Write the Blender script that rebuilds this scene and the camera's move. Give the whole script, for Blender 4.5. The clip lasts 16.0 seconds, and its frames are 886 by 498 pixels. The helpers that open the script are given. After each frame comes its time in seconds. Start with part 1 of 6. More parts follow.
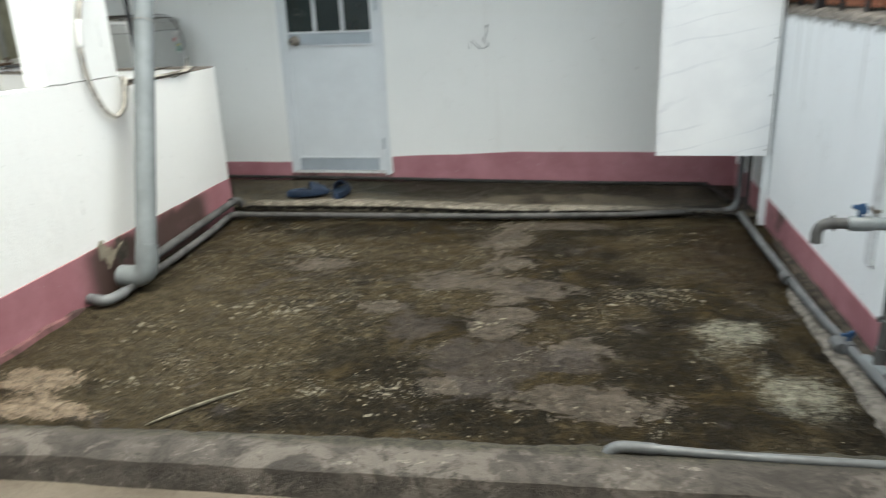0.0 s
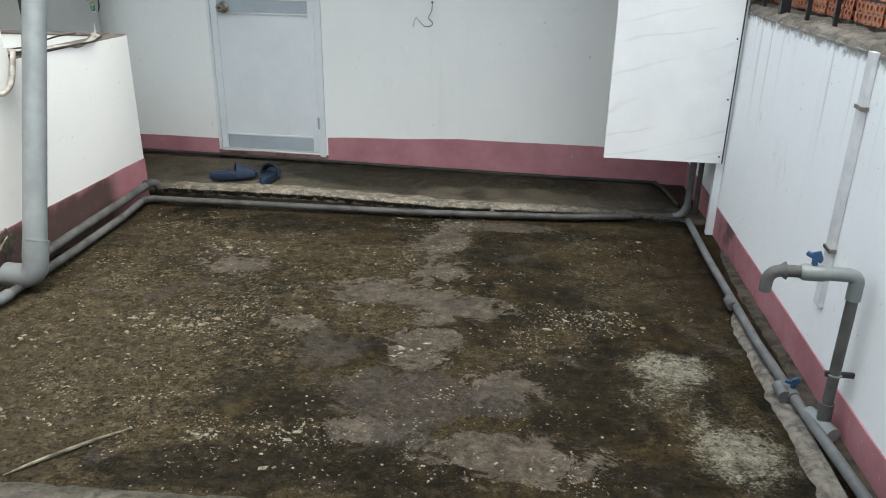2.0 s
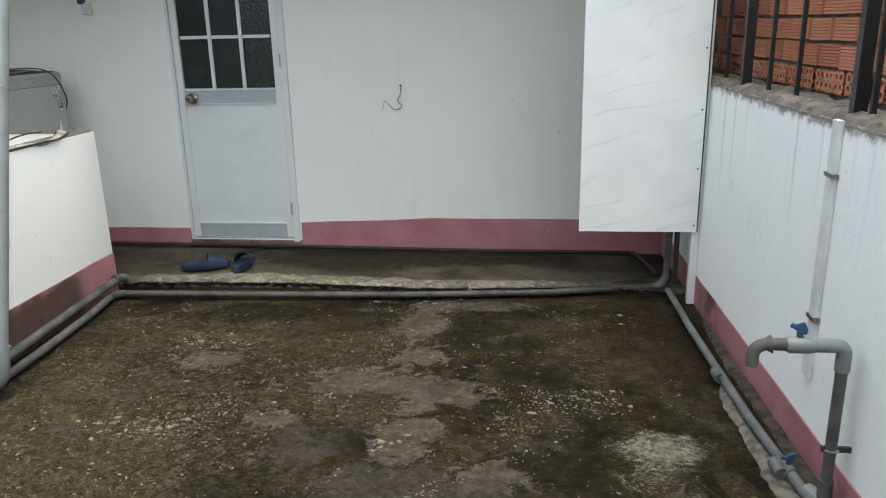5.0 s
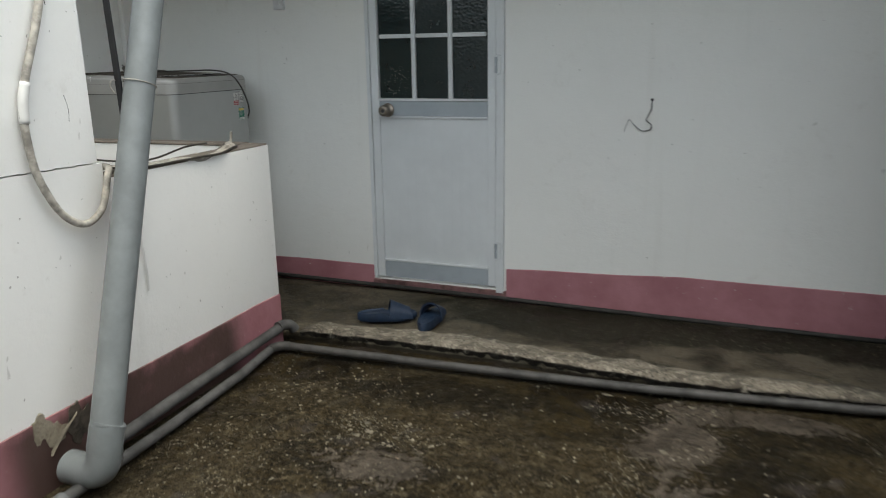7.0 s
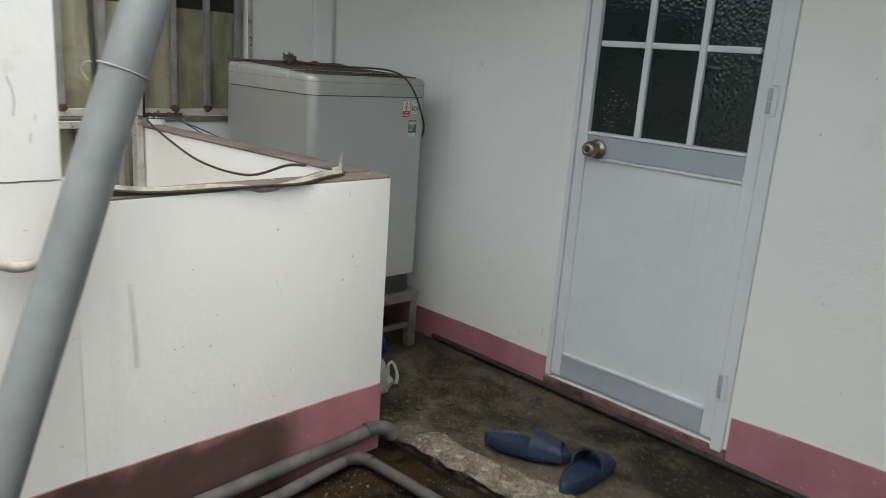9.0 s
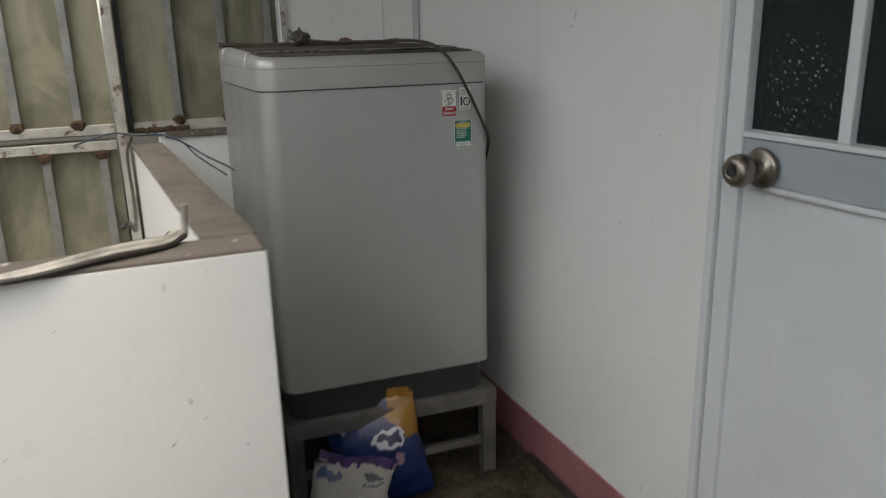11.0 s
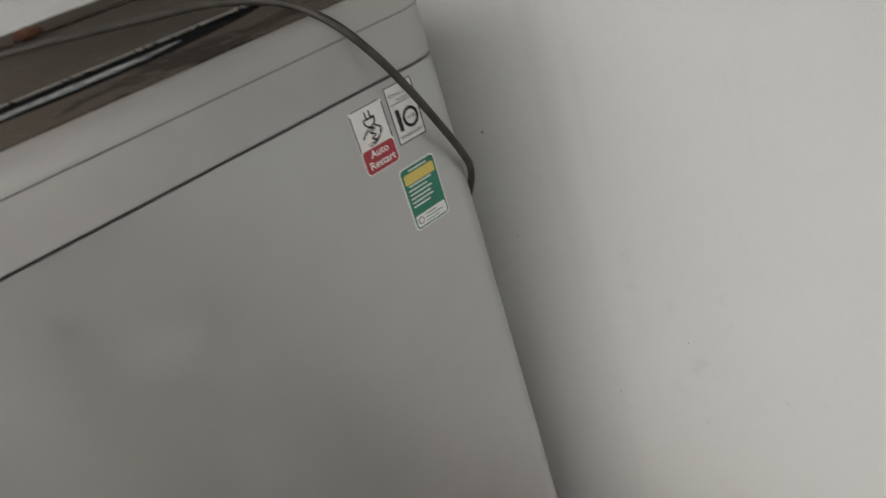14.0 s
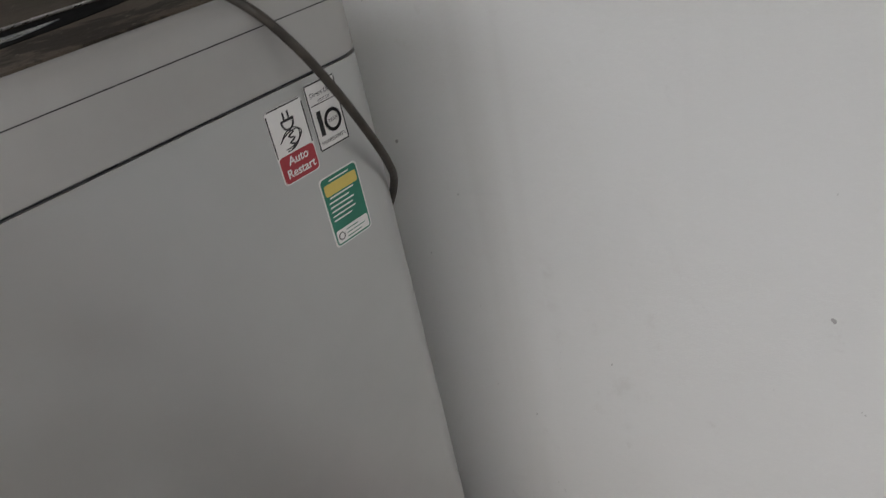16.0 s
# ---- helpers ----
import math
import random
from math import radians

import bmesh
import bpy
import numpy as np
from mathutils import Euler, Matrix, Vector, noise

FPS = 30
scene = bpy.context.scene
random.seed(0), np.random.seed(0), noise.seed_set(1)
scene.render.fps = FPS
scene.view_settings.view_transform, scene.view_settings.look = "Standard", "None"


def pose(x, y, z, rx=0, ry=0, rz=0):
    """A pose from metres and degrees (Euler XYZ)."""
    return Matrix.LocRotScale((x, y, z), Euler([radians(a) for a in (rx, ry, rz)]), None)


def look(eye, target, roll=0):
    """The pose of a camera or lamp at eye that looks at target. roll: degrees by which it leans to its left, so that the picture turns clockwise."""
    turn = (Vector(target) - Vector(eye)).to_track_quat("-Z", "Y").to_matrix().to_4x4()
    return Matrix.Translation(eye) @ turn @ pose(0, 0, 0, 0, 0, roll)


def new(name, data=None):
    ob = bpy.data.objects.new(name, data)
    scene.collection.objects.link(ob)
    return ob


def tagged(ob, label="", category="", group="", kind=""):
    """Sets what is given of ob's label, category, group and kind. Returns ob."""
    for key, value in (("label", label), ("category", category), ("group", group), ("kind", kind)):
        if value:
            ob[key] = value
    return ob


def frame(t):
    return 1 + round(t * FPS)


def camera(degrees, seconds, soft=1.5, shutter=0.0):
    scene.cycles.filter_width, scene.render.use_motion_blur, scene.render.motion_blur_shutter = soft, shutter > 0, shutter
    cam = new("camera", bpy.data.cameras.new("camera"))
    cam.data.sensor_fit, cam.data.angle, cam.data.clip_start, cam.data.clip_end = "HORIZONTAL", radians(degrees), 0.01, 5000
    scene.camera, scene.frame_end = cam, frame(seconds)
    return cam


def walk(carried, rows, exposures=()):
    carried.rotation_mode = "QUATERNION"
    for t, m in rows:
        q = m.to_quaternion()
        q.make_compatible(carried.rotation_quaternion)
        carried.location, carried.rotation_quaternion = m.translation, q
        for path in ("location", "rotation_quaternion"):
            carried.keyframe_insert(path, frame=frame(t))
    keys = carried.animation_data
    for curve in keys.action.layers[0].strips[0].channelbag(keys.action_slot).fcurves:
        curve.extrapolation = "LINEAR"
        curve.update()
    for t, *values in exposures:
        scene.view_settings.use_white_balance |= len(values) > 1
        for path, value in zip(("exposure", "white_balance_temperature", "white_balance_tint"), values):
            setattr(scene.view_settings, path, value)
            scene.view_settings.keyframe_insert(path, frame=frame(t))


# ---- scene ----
cam = camera(60.7, 16.0, soft=1.0, shutter=0.5)
PATH = [
    (0, (0.063, 0.081, 1.31), (-0.331, 1.932, 0.662), -2.4),
    (0.5, (0.116, 0.247, 1.347), (-0.518, 1.995, 0.611), -3.4),
    (1, (0.137, 0.373, 1.402), (-0.365, 2.154, 0.642), -1.4),
    (1.5, (0.152, 0.441, 1.416), (-0.154, 2.265, 0.655), 0.6),
    (2, (0.118, 0.452, 1.432), (-0.152, 2.283, 0.674), 0.9),
    (2.5, (0.111, 0.441, 1.443), (-0.143, 2.282, 0.705), 0.8),
    (3, (0.123, 0.432, 1.454), (-0.091, 2.288, 0.741), 0.4),
    (3.2, (0.139, 0.435, 1.454), (-0.063, 2.296, 0.751), 0.0),
    (5.3, (0.129, 0.591, 1.446), (-0.124, 2.492, 0.88), -2.0),
    (5.5, (0.011, 0.655, 1.401), (-0.294, 2.551, 0.843), -2.8),
    (6, (-0.198, 0.878, 1.357), (-0.706, 2.743, 0.844), -0.7),
    (6.5, (-0.228, 1.196, 1.36), (-0.857, 3.025, 0.851), -0.9),
    (7, (-0.292, 1.555, 1.314), (-0.996, 3.356, 0.805), -1.0),
    (7.5, (-0.348, 1.899, 1.328), (-1.248, 3.613, 0.826), -0.8),
    (8, (-0.382, 2.179, 1.32), (-1.465, 3.783, 0.814), 0.8),
    (8.2, (-0.39, 2.294, 1.359), (-1.537, 3.851, 0.851), 1.9),
    (10.3, (-0.793, 3.781, 1.186), (-2.412, 4.832, 0.66), 1.2),
    (10.5, (-0.859, 3.912, 1.239), (-2.526, 4.871, 0.687), 0.1),
    (11, (-1.044, 4.197, 1.25), (-2.818, 4.94, 0.699), -1.4),
    (11.5, (-1.251, 4.42, 1.355), (-3.049, 5.107, 0.811), -1.1),
    (12, (-1.529, 4.44, 1.378), (-3.303, 5.199, 0.855), -2.6),
    (12.5, (-1.805, 4.476, 1.39), (-3.542, 5.253, 0.776), -5.8),
    (13, (-2.0, 4.502, 1.396), (-3.744, 5.15, 0.663), -12.8),
    (13.5, (-2.086, 4.531, 1.355), (-3.701, 5.392, 0.548), -16.8),
    (14, (-2.2, 4.57, 1.321), (-3.624, 5.596, 0.362), -17.7),
    (14.5, (-2.272, 4.617, 1.295), (-3.579, 5.703, 0.235), -15.5),
    (15, (-2.277, 4.592, 1.288), (-3.54, 5.727, 0.24), -14.6),
    (15.5, (-2.279, 4.58, 1.293), (-3.508, 5.755, 0.24), -13.4),
    (16, (-2.286, 4.58, 1.301), (-3.473, 5.838, 0.297), -12.2),
]
walk(cam, [(t, look(eye, target, roll)) for t, eye, target, roll in PATH],
     exposures=[(0.0, 0.4, 6750, 0), (0.5, 0.27, 6700, 1), (1.0, 0.2, 6620, 2), (1.5, 0.33, 6600, 2), (3.0, 0.46, 6560, 2), (5.5, 0.1, 6750, 2), (6.0, -0.05, 6720, 3), (6.5, -0.2, 6750, 3),
                (7.0, -0.28, 6800, 3), (8.0, 0.02, 6850, 3), (10.5, -0.1, 7150, 6), (11.5, -0.1, 7200, 9), (12.0, 0.12, 7200, 10), (12.5, 0.4, 7280, 11), (13.3, 0.8, 6950, 11), (14.0, 0.54, 7450, 10), (14.5, 0.38, 7550, 11), (15.0, 0.32, 7450, 12), (16.0, 0.3, 7200, 12)])

# ---- light ----
world = bpy.data.worlds.new("world")
scene.world = world
world.use_nodes = True
wn = world.node_tree.nodes
sky = wn.new("ShaderNodeTexSky")
sky.sky_type = "NISHITA"
sky.sun_disc = False
sky.sun_elevation, sky.sun_rotation = radians(74), radians(137)
sky.air_density, sky.dust_density, sky.ozone_density = 1.0, 3.0, 0.8
wn["Background"].inputs["Strength"].default_value = 0.5
haze = wn.new("ShaderNodeHueSaturation")
haze.inputs["Saturation"].default_value = 0.45
world.node_tree.links.new(sky.outputs[0], haze.inputs["Color"])
world.node_tree.links.new(haze.outputs[0], wn["Background"].inputs["Color"])
sun_data = bpy.data.lights.new("sun", "SUN")
sun_data.energy, sun_data.angle, sun_data.color = 1.0, radians(75), (1.0, 0.985, 0.95)
sun = new("sun", sun_data)
sun.matrix_world = look((0.8, -0.85, 4.2), (0, 0, 0))


# ---- materials ----
class Mat:
    """A node material with a few shorthands; textures run in object space, in metres."""

    def __init__(self, name, rough=0.6, metal=0.0, spec=0.5):
        self.m = bpy.data.materials.new(name)
        self.m.use_nodes = True
        self.t = self.m.node_tree
        self.b = self.t.nodes["Principled BSDF"]
        self.b.inputs["Roughness"].default_value = rough
        self.b.inputs["Metallic"].default_value = metal
        self.b.inputs["Specular IOR Level"].default_value = spec
        tc = self.t.nodes.new("ShaderNodeTexCoord")
        self.co = tc.outputs["Object"]

    def put(self, value, socket):
        if hasattr(value, "is_linked"):
            self.t.links.new(value, socket)
        elif isinstance(value, tuple) and len(value) == 3 and socket.type == "RGBA":
            socket.default_value = (*value, 1)
        else:
            socket.default_value = value

    def noise(self, scale, detail=4.0, rough=0.6, stretch=None, distort=0.0):
        n = self.t.nodes.new("ShaderNodeTexNoise")
        n.inputs["Scale"].default_value, n.inputs["Detail"].default_value = scale, detail
        n.inputs["Roughness"].default_value, n.inputs["Distortion"].default_value = rough, distort
        co = self.co
        if stretch:
            mp = self.t.nodes.new("ShaderNodeMapping")
            mp.inputs["Scale"].default_value = stretch
            self.t.links.new(co, mp.inputs["Vector"])
            co = mp.outputs["Vector"]
        self.t.links.new(co, n.inputs["Vector"])
        return n.outputs["Fac"]

    def ramp(self, fac, lo, hi, a=0.0, b=1.0):
        n = self.t.nodes.new("ShaderNodeMapRange")
        n.interpolation_type = "SMOOTHSTEP"
        for i, v in enumerate((fac, lo, hi, a, b)):
            self.put(v, n.inputs[i])
        return n.outputs[0]

    def math(self, op, a, b=0.0):
        n = self.t.nodes.new("ShaderNodeMath")
        n.operation = op
        self.put(a, n.inputs[0]), self.put(b, n.inputs[1])
        return n.outputs[0]

    def mix(self, fac, a, b):
        n = self.t.nodes.new("ShaderNodeMix")
        n.data_type = "RGBA"
        self.put(fac, n.inputs[0]), self.put(a, n.inputs[6]), self.put(b, n.inputs[7])
        return n.outputs[2]

    def spot(self, x, y, rx, ry):
        """1 at (x, y), falling to 0 at the ellipse's rim."""
        mp = self.t.nodes.new("ShaderNodeMapping")
        mp.inputs["Location"].default_value = (-x / rx, -y / ry, 0)
        mp.inputs["Scale"].default_value = (1 / rx, 1 / ry, 0)
        self.t.links.new(self.co, mp.inputs["Vector"])
        ln = self.t.nodes.new("ShaderNodeVectorMath")
        ln.operation = "LENGTH"
        self.t.links.new(mp.outputs["Vector"], ln.inputs[0])
        return self.ramp(ln.outputs["Value"], 1.0, 0.0)

    def colour(self, c):
        self.put(c, self.b.inputs["Base Color"])
        return self

    def roughness(self, r):
        self.put(r, self.b.inputs["Roughness"])
        return self

    def bump(self, height, strength=0.3, dist=0.01):
        n = self.t.nodes.new("ShaderNodeBump")
        n.inputs["Strength"].default_value, n.inputs["Distance"].default_value = strength, dist
        self.put(height, n.inputs["Height"])
        self.t.links.new(n.outputs["Normal"], self.b.inputs["Normal"])
        return self


def simple(name, c, rough=0.5, metal=0.0, vary=0.12, scale=14.0, bump=0.06):
    """A plain surface with faint dirt at two scales."""
    k = Mat(name, rough, metal)
    d = tuple(v * (1 - vary) for v in c)
    e = tuple(min(1.0, v * (1 + vary * 0.5)) for v in c)
    k.colour(k.mix(k.ramp(k.noise(scale), 0.3, 0.7), d, e))
    k.roughness(k.ramp(k.noise(scale * 3), 0.3, 0.7, max(0.02, rough - 0.08), min(1.0, rough + 0.1)))
    if bump:
        k.bump(k.noise(scale * 12), bump, 0.004)
    return k.m


def plaster(name, base, dirt, streaks=False):
    k = Mat(name, 0.75)
    big = k.ramp(k.noise(1.3, 5), 0.35, 0.7)
    fine = k.ramp(k.noise(26, 6, 0.7), 0.62, 0.78)
    runs = k.ramp(k.noise(9, 3, 0.6, (1, 1, 0.05)), 0.6, 0.8, 0.0, 0.3)
    c = k.mix(k.math("MULTIPLY", big, 0.5), base, tuple(v * 0.93 for v in base))
    c = k.mix(k.math("MULTIPLY", fine, 0.22), c, dirt)
    c = k.mix(k.math("MULTIPLY", runs, 0.5), c, dirt)
    specks = k.ramp(k.noise(60, 2, 0.5), 0.735, 0.76)
    c = k.mix(k.math("MULTIPLY", specks, 0.6), c, (0.2, 0.18, 0.16))
    # grey scuffs and rubbed patches
    scuff = k.math("MULTIPLY", k.ramp(k.noise(4.5, 7, 0.7, None, 0.8), 0.56, 0.68), k.ramp(k.noise(20, 5, 0.7, (1, 1, 0.5)), 0.45, 0.65))
    c = k.mix(k.math("MULTIPLY", scuff, 0.22), c, dirt)
    nick = k.ramp(k.noise(26, 2, 0.45, (1, 1.2, 0.4), 0.6), 0.775, 0.79)
    c = k.mix(k.math("MULTIPLY", nick, 0.35), c, (0.28, 0.26, 0.23))
    if streaks:
        sep = k.t.nodes.new("ShaderNodeSeparateXYZ")
        k.t.links.new(k.co, sep.inputs[0])
        drip = k.math("MULTIPLY", k.ramp(k.noise(16, 4, 0.6, (1, 1, 0.02)), 0.56, 0.7), k.ramp(sep.outputs[2], 0.55, 1.12))
        c = k.mix(k.math("MULTIPLY", drip, 0.42), c, (0.25, 0.24, 0.22))
        lip = k.ramp(k.math("ADD", k.math("MULTIPLY", k.noise(20, 5, 0.7), 0.12), sep.outputs[2]), 1.155, 1.19)
        c = k.mix(k.math("MULTIPLY", lip, 0.8), c, (0.13, 0.12, 0.1))
    k.colour(c)
    h = k.math("ADD", k.noise(7, 3), k.math("MULTIPLY", k.noise(110, 3), 0.22))
    return k.bump(h, 0.35, 0.012).m


WHITE = plaster("white_plaster", (0.83, 0.825, 0.8), (0.5, 0.47, 0.42))
WHITE_COOL = plaster("cool_white_plaster", (0.84, 0.86, 0.87), (0.48, 0.47, 0.45), True)
BACK = plaster("cream_plaster", (0.79, 0.79, 0.76), (0.52, 0.49, 0.44))


def pink_paint():
    k = Mat("pink_paint", 0.6)
    c = k.mix(k.ramp(k.noise(4, 5), 0.3, 0.7), (0.31, 0.128, 0.146), (0.41, 0.19, 0.213))
    chips = k.ramp(k.noise(48, 3, 0.6), 0.7, 0.74)
    c = k.mix(k.math("MULTIPLY", chips, 0.8), c, (0.62, 0.58, 0.52))
    # damp, mould-dark stains low on the walls by the drain
    damp = k.math("MULTIPLY", k.ramp(k.spot(-2.2, 3.5, 0.7, 0.75), 0.02, 0.3), k.ramp(k.noise(5, 6, 0.65), 0.25, 0.45, 0.75, 1.0))
    damp2 = k.math("MULTIPLY", k.spot(1.0, 4.1, 0.3, 0.3), k.ramp(k.noise(7, 5), 0.35, 0.6))
    sep = k.t.nodes.new("ShaderNodeSeparateXYZ")
    k.t.links.new(k.co, sep.inputs[0])
    rise = k.ramp(k.math("ADD", sep.outputs[2], k.math("MULTIPLY", k.noise(7, 5, 0.6), 0.16)), 0.36, 0.27)
    c = k.mix(k.math("MULTIPLY", k.math("ADD", k.math("MULTIPLY", damp, rise), damp2), 0.9), c, (0.042, 0.03, 0.021))
    k.colour(c)
    return k.bump(k.noise(30, 5), 0.3, 0.008).m


PINK = pink_paint()


def courtyard():
    k = Mat("wet_concrete", 0.6, 0.0, 0.1)
    n1 = k.noise(1.6, 8, 0.65, None, 0.6)
    n2 = k.noise(5.0, 9, 0.74, None, 0.9)
    n3 = k.noise(24, 8, 0.78, None, 0.6)
    n4 = k.noise(70, 6, 0.8)
    n5 = k.noise(150, 4, 0.8)
    c = k.mix(k.ramp(n2, 0.41, 0.58), (0.007, 0.0046, 0.0015), (0.036, 0.025, 0.0098))
    c = k.mix(k.math("MULTIPLY", k.ramp(n1, 0.46, 0.56), 0.55), c, (0.045, 0.0315, 0.013))
    dark = k.ramp(k.noise(2.3, 7, 0.62, (1, 1, 1), 1.2), 0.5, 0.62)
    c = k.mix(k.math("MULTIPLY", dark, 0.8), c, (0.0115, 0.0078, 0.0028))
    c = k.mix(k.math("MULTIPLY", k.ramp(k.math("ADD", k.math("MULTIPLY", k.spot(-1.75, 2.6, 1.25, 1.3), 0.45), k.noise(3.0, 8, 0.7, None, 0.8)), 0.55, 0.85), 0.6), c, (0.07, 0.055, 0.032))
    # coarse grain of the worn aggregate, thickest on the left
    left = k.ramp(k.math("ADD", k.math("MULTIPLY", k.spot(-1.5, 3.0, 1.5, 1.4), 0.25), n1), 0.42, 0.68)
    c = k.mix(k.math("MULTIPLY", k.math("MULTIPLY", k.ramp(n3, 0.5, 0.58), left), 0.6), c, (0.078, 0.062, 0.038))
    c = k.mix(k.math("MULTIPLY", k.math("MULTIPLY", k.ramp(n4, 0.53, 0.59), left), 0.5), c, (0.1, 0.083, 0.057))
    c = k.mix(k.math("MULTIPLY", k.ramp(n4, 0.4, 0.46, 1.0, 0.0), 0.85), c, (0.0035, 0.0028, 0.0016))
    c = k.mix(k.math("MULTIPLY", k.ramp(n3, 0.37, 0.43, 1.0, 0.0), 0.8), c, (0.005, 0.004, 0.0024))
    # flaking crust: crisp islands with dark broken edges
    f1 = k.noise(13, 12, 0.82, (1.0, 1.5, 1.0), 0.8)
    f2 = k.noise(30, 10, 0.82, (1.0, 1.5, 1.0), 0.6)
    crust = k.math("MULTIPLY", k.ramp(f1, 0.515, 0.53), left)
    c = k.mix(k.math("MULTIPLY", crust, 0.6), c, k.mix(k.ramp(n3, 0.4, 0.6), (0.036, 0.0275, 0.0135), (0.105, 0.083, 0.048)))
    c = k.mix(k.math("MULTIPLY", k.math("MULTIPLY", k.ramp(f2, 0.56, 0.575), k.ramp(n1, 0.44, 0.58)), 0.6), c, (0.108, 0.088, 0.057))
    crack = k.math("MULTIPLY", k.ramp(f1, 0.485, 0.5), k.ramp(f1, 0.517, 0.51))
    crack = k.math("MAXIMUM", k.math("MULTIPLY", crack, left), k.math("MULTIPLY", k.ramp(f2, 0.4, 0.39), 0.9))
    c = k.mix(k.math("MULTIPLY", crack, 0.8), c, (0.004, 0.003, 0.0014))
    # dark mossy and damp areas
    damp = k.spot(-0.1, 3.97, 0.34, 0.42)
    for q in ((0.25, 2.8, 0.42, 0.32), (-0.1, 2.25, 0.16, 0.14), (-0.65, 2.45, 0.4, 0.26), (-0.2, 2.14, 0.34, 0.1), (-0.95, 2.1, 0.6, 0.18), (-1.3, 4.1, 0.8, 0.28), (0.4, 4.2, 0.6, 0.2), (0.45, 2.25, 0.3, 0.22), (0.9, 2.2, 0.2, 0.5), (0.3, 3.35, 0.22, 0.3), (-0.55, 2.2, 0.6, 0.2), (0.1, 2.02, 0.6, 0.1)):
        damp = k.math("ADD", damp, k.spot(*q))
    damp = k.ramp(k.math("ADD", k.math("MULTIPLY", damp, 0.3), k.noise(3.6, 9, 0.72, None, 0.9)), 0.57, 0.72)
    c = k.mix(k.math("MULTIPLY", damp, 0.84), c, k.mix(k.ramp(n3, 0.45, 0.6), (0.0062, 0.0046, 0.0022), (0.021, 0.0152, 0.0074)))
    # rust-brown damp on the far side
    rust = k.ramp(k.math("ADD", k.math("MULTIPLY", k.spot(0.72, 3.85, 0.5, 1.0), 0.42), k.noise(3.5, 6, 0.65)), 0.66, 0.86)
    c = k.mix(k.math("MULTIPLY", rust, 0.75), c, k.mix(k.ramp(n3, 0.4, 0.6), (0.012, 0.0072, 0.003), (0.03, 0.019, 0.009)))
    # smooth worn skin of cement, in a broken belt along the middle
    worn = k.spot(-0.4, 4.01, 0.27, 0.38)
    for q in ((-0.61, 3.39, 0.36, 0.22), (-0.35, 3.62, 0.26, 0.2), (-0.23, 3.3, 0.38, 0.22), (-0.33, 2.95, 0.24, 0.36), (0.0, 2.71, 0.24, 0.17), 
              (0.07, 2.31, 0.46, 0.2), (-0.42, 2.38, 0.26, 0.12), (-1.31, 3.53, 0.3, 0.2), (-0.85, 3.03, 0.22, 0.12), (-0.13, 4.28, 0.5, 0.14)):
        worn = k.math("ADD", worn, k.spot(*q))
    edgy = k.math("ADD", k.math("MULTIPLY", k.noise(6.5, 12, 0.76, (1.0, 1.35, 1.0), 1.3), 0.76), k.math("ADD", k.math("MULTIPLY", n3, 0.14), k.math("MULTIPLY", n4, 0.1)))
    wv = k.math("ADD", k.math("MULTIPLY", worn, 0.23), edgy)
    skin = k.ramp(wv, 0.598, 0.618)
    rim = k.math("MULTIPLY", k.ramp(wv, 0.565, 0.585), k.ramp(wv, 0.592, 0.605, 1.0, 0.0))
    c = k.mix(k.math("MULTIPLY", rim, 0.6), c, (0.006, 0.0046, 0.0024))
    c = k.mix(k.math("MULTIPLY", skin, 0.85), c, k.mix(k.ramp(k.math("ADD", k.math("MULTIPLY", n3, 0.6), k.math("MULTIPLY", n2, 0.4)), 0.4, 0.62), (0.042, 0.034, 0.026), (0.112, 0.093, 0.075)))
    # smooth, violet-grey wet film
    film = k.ramp(k.math("ADD", k.math("MULTIPLY", k.math("ADD", k.spot(-0.67, 2.83, 0.22, 0.22), k.math("ADD", k.spot(-0.36, 2.57, 0.42, 0.3), k.spot(-0.1, 2.62, 0.36, 0.2))), 0.25), k.noise(4.0, 8, 0.66, None, 1.0)), 0.58, 0.66)
    c = k.mix(k.math("MULTIPLY", film, 0.6), c, (0.05, 0.042, 0.038))
    # wispy lime blooms
    lime = k.math("ADD", k.math("ADD", k.spot(0.6, 2.94, 0.34, 0.26), k.spot(0.74, 2.46, 0.3, 0.33)), k.math("MULTIPLY", k.spot(0.5, 2.69, 0.34, 0.24), 0.5))
    grain = k.math("ADD", k.math("MULTIPLY", k.noise(9, 12, 0.86, (1, 1.3, 1), 1.2), 0.6), k.math("MULTIPLY", k.noise(80, 6, 0.85), 0.4))
    lime = k.ramp(k.math("ADD", k.math("MULTIPLY", lime, 0.25), grain), 0.62, 0.73)
    c = k.mix(k.math("MULTIPLY", lime, 0.68), c, k.mix(k.ramp(n3, 0.35, 0.65), (0.12, 0.112, 0.085), (0.34, 0.325, 0.26)))
    # bare tan screed near the left wall
    bare = k.ramp(k.math("ADD", k.math("MULTIPLY", k.math("ADD", k.spot(-1.95, 2.23, 0.34, 0.17), k.spot(-1.82, 2.04, 0.36, 0.14)), 0.3), k.math("ADD", k.math("MULTIPLY", k.noise(8, 10, 0.74, None, 0.8), 0.8), k.math("MULTIPLY", n4, 0.2))), 0.635, 0.655)
    c = k.mix(k.math("MULTIPLY", bare, 0.9), c, k.mix(k.ramp(n3, 0.35, 0.65), (0.12, 0.09, 0.062), (0.27, 0.21, 0.15)))
    # pale crumbs in drifts
    heap = k.spot(-1.31, 2.94, 0.38, 0.16)
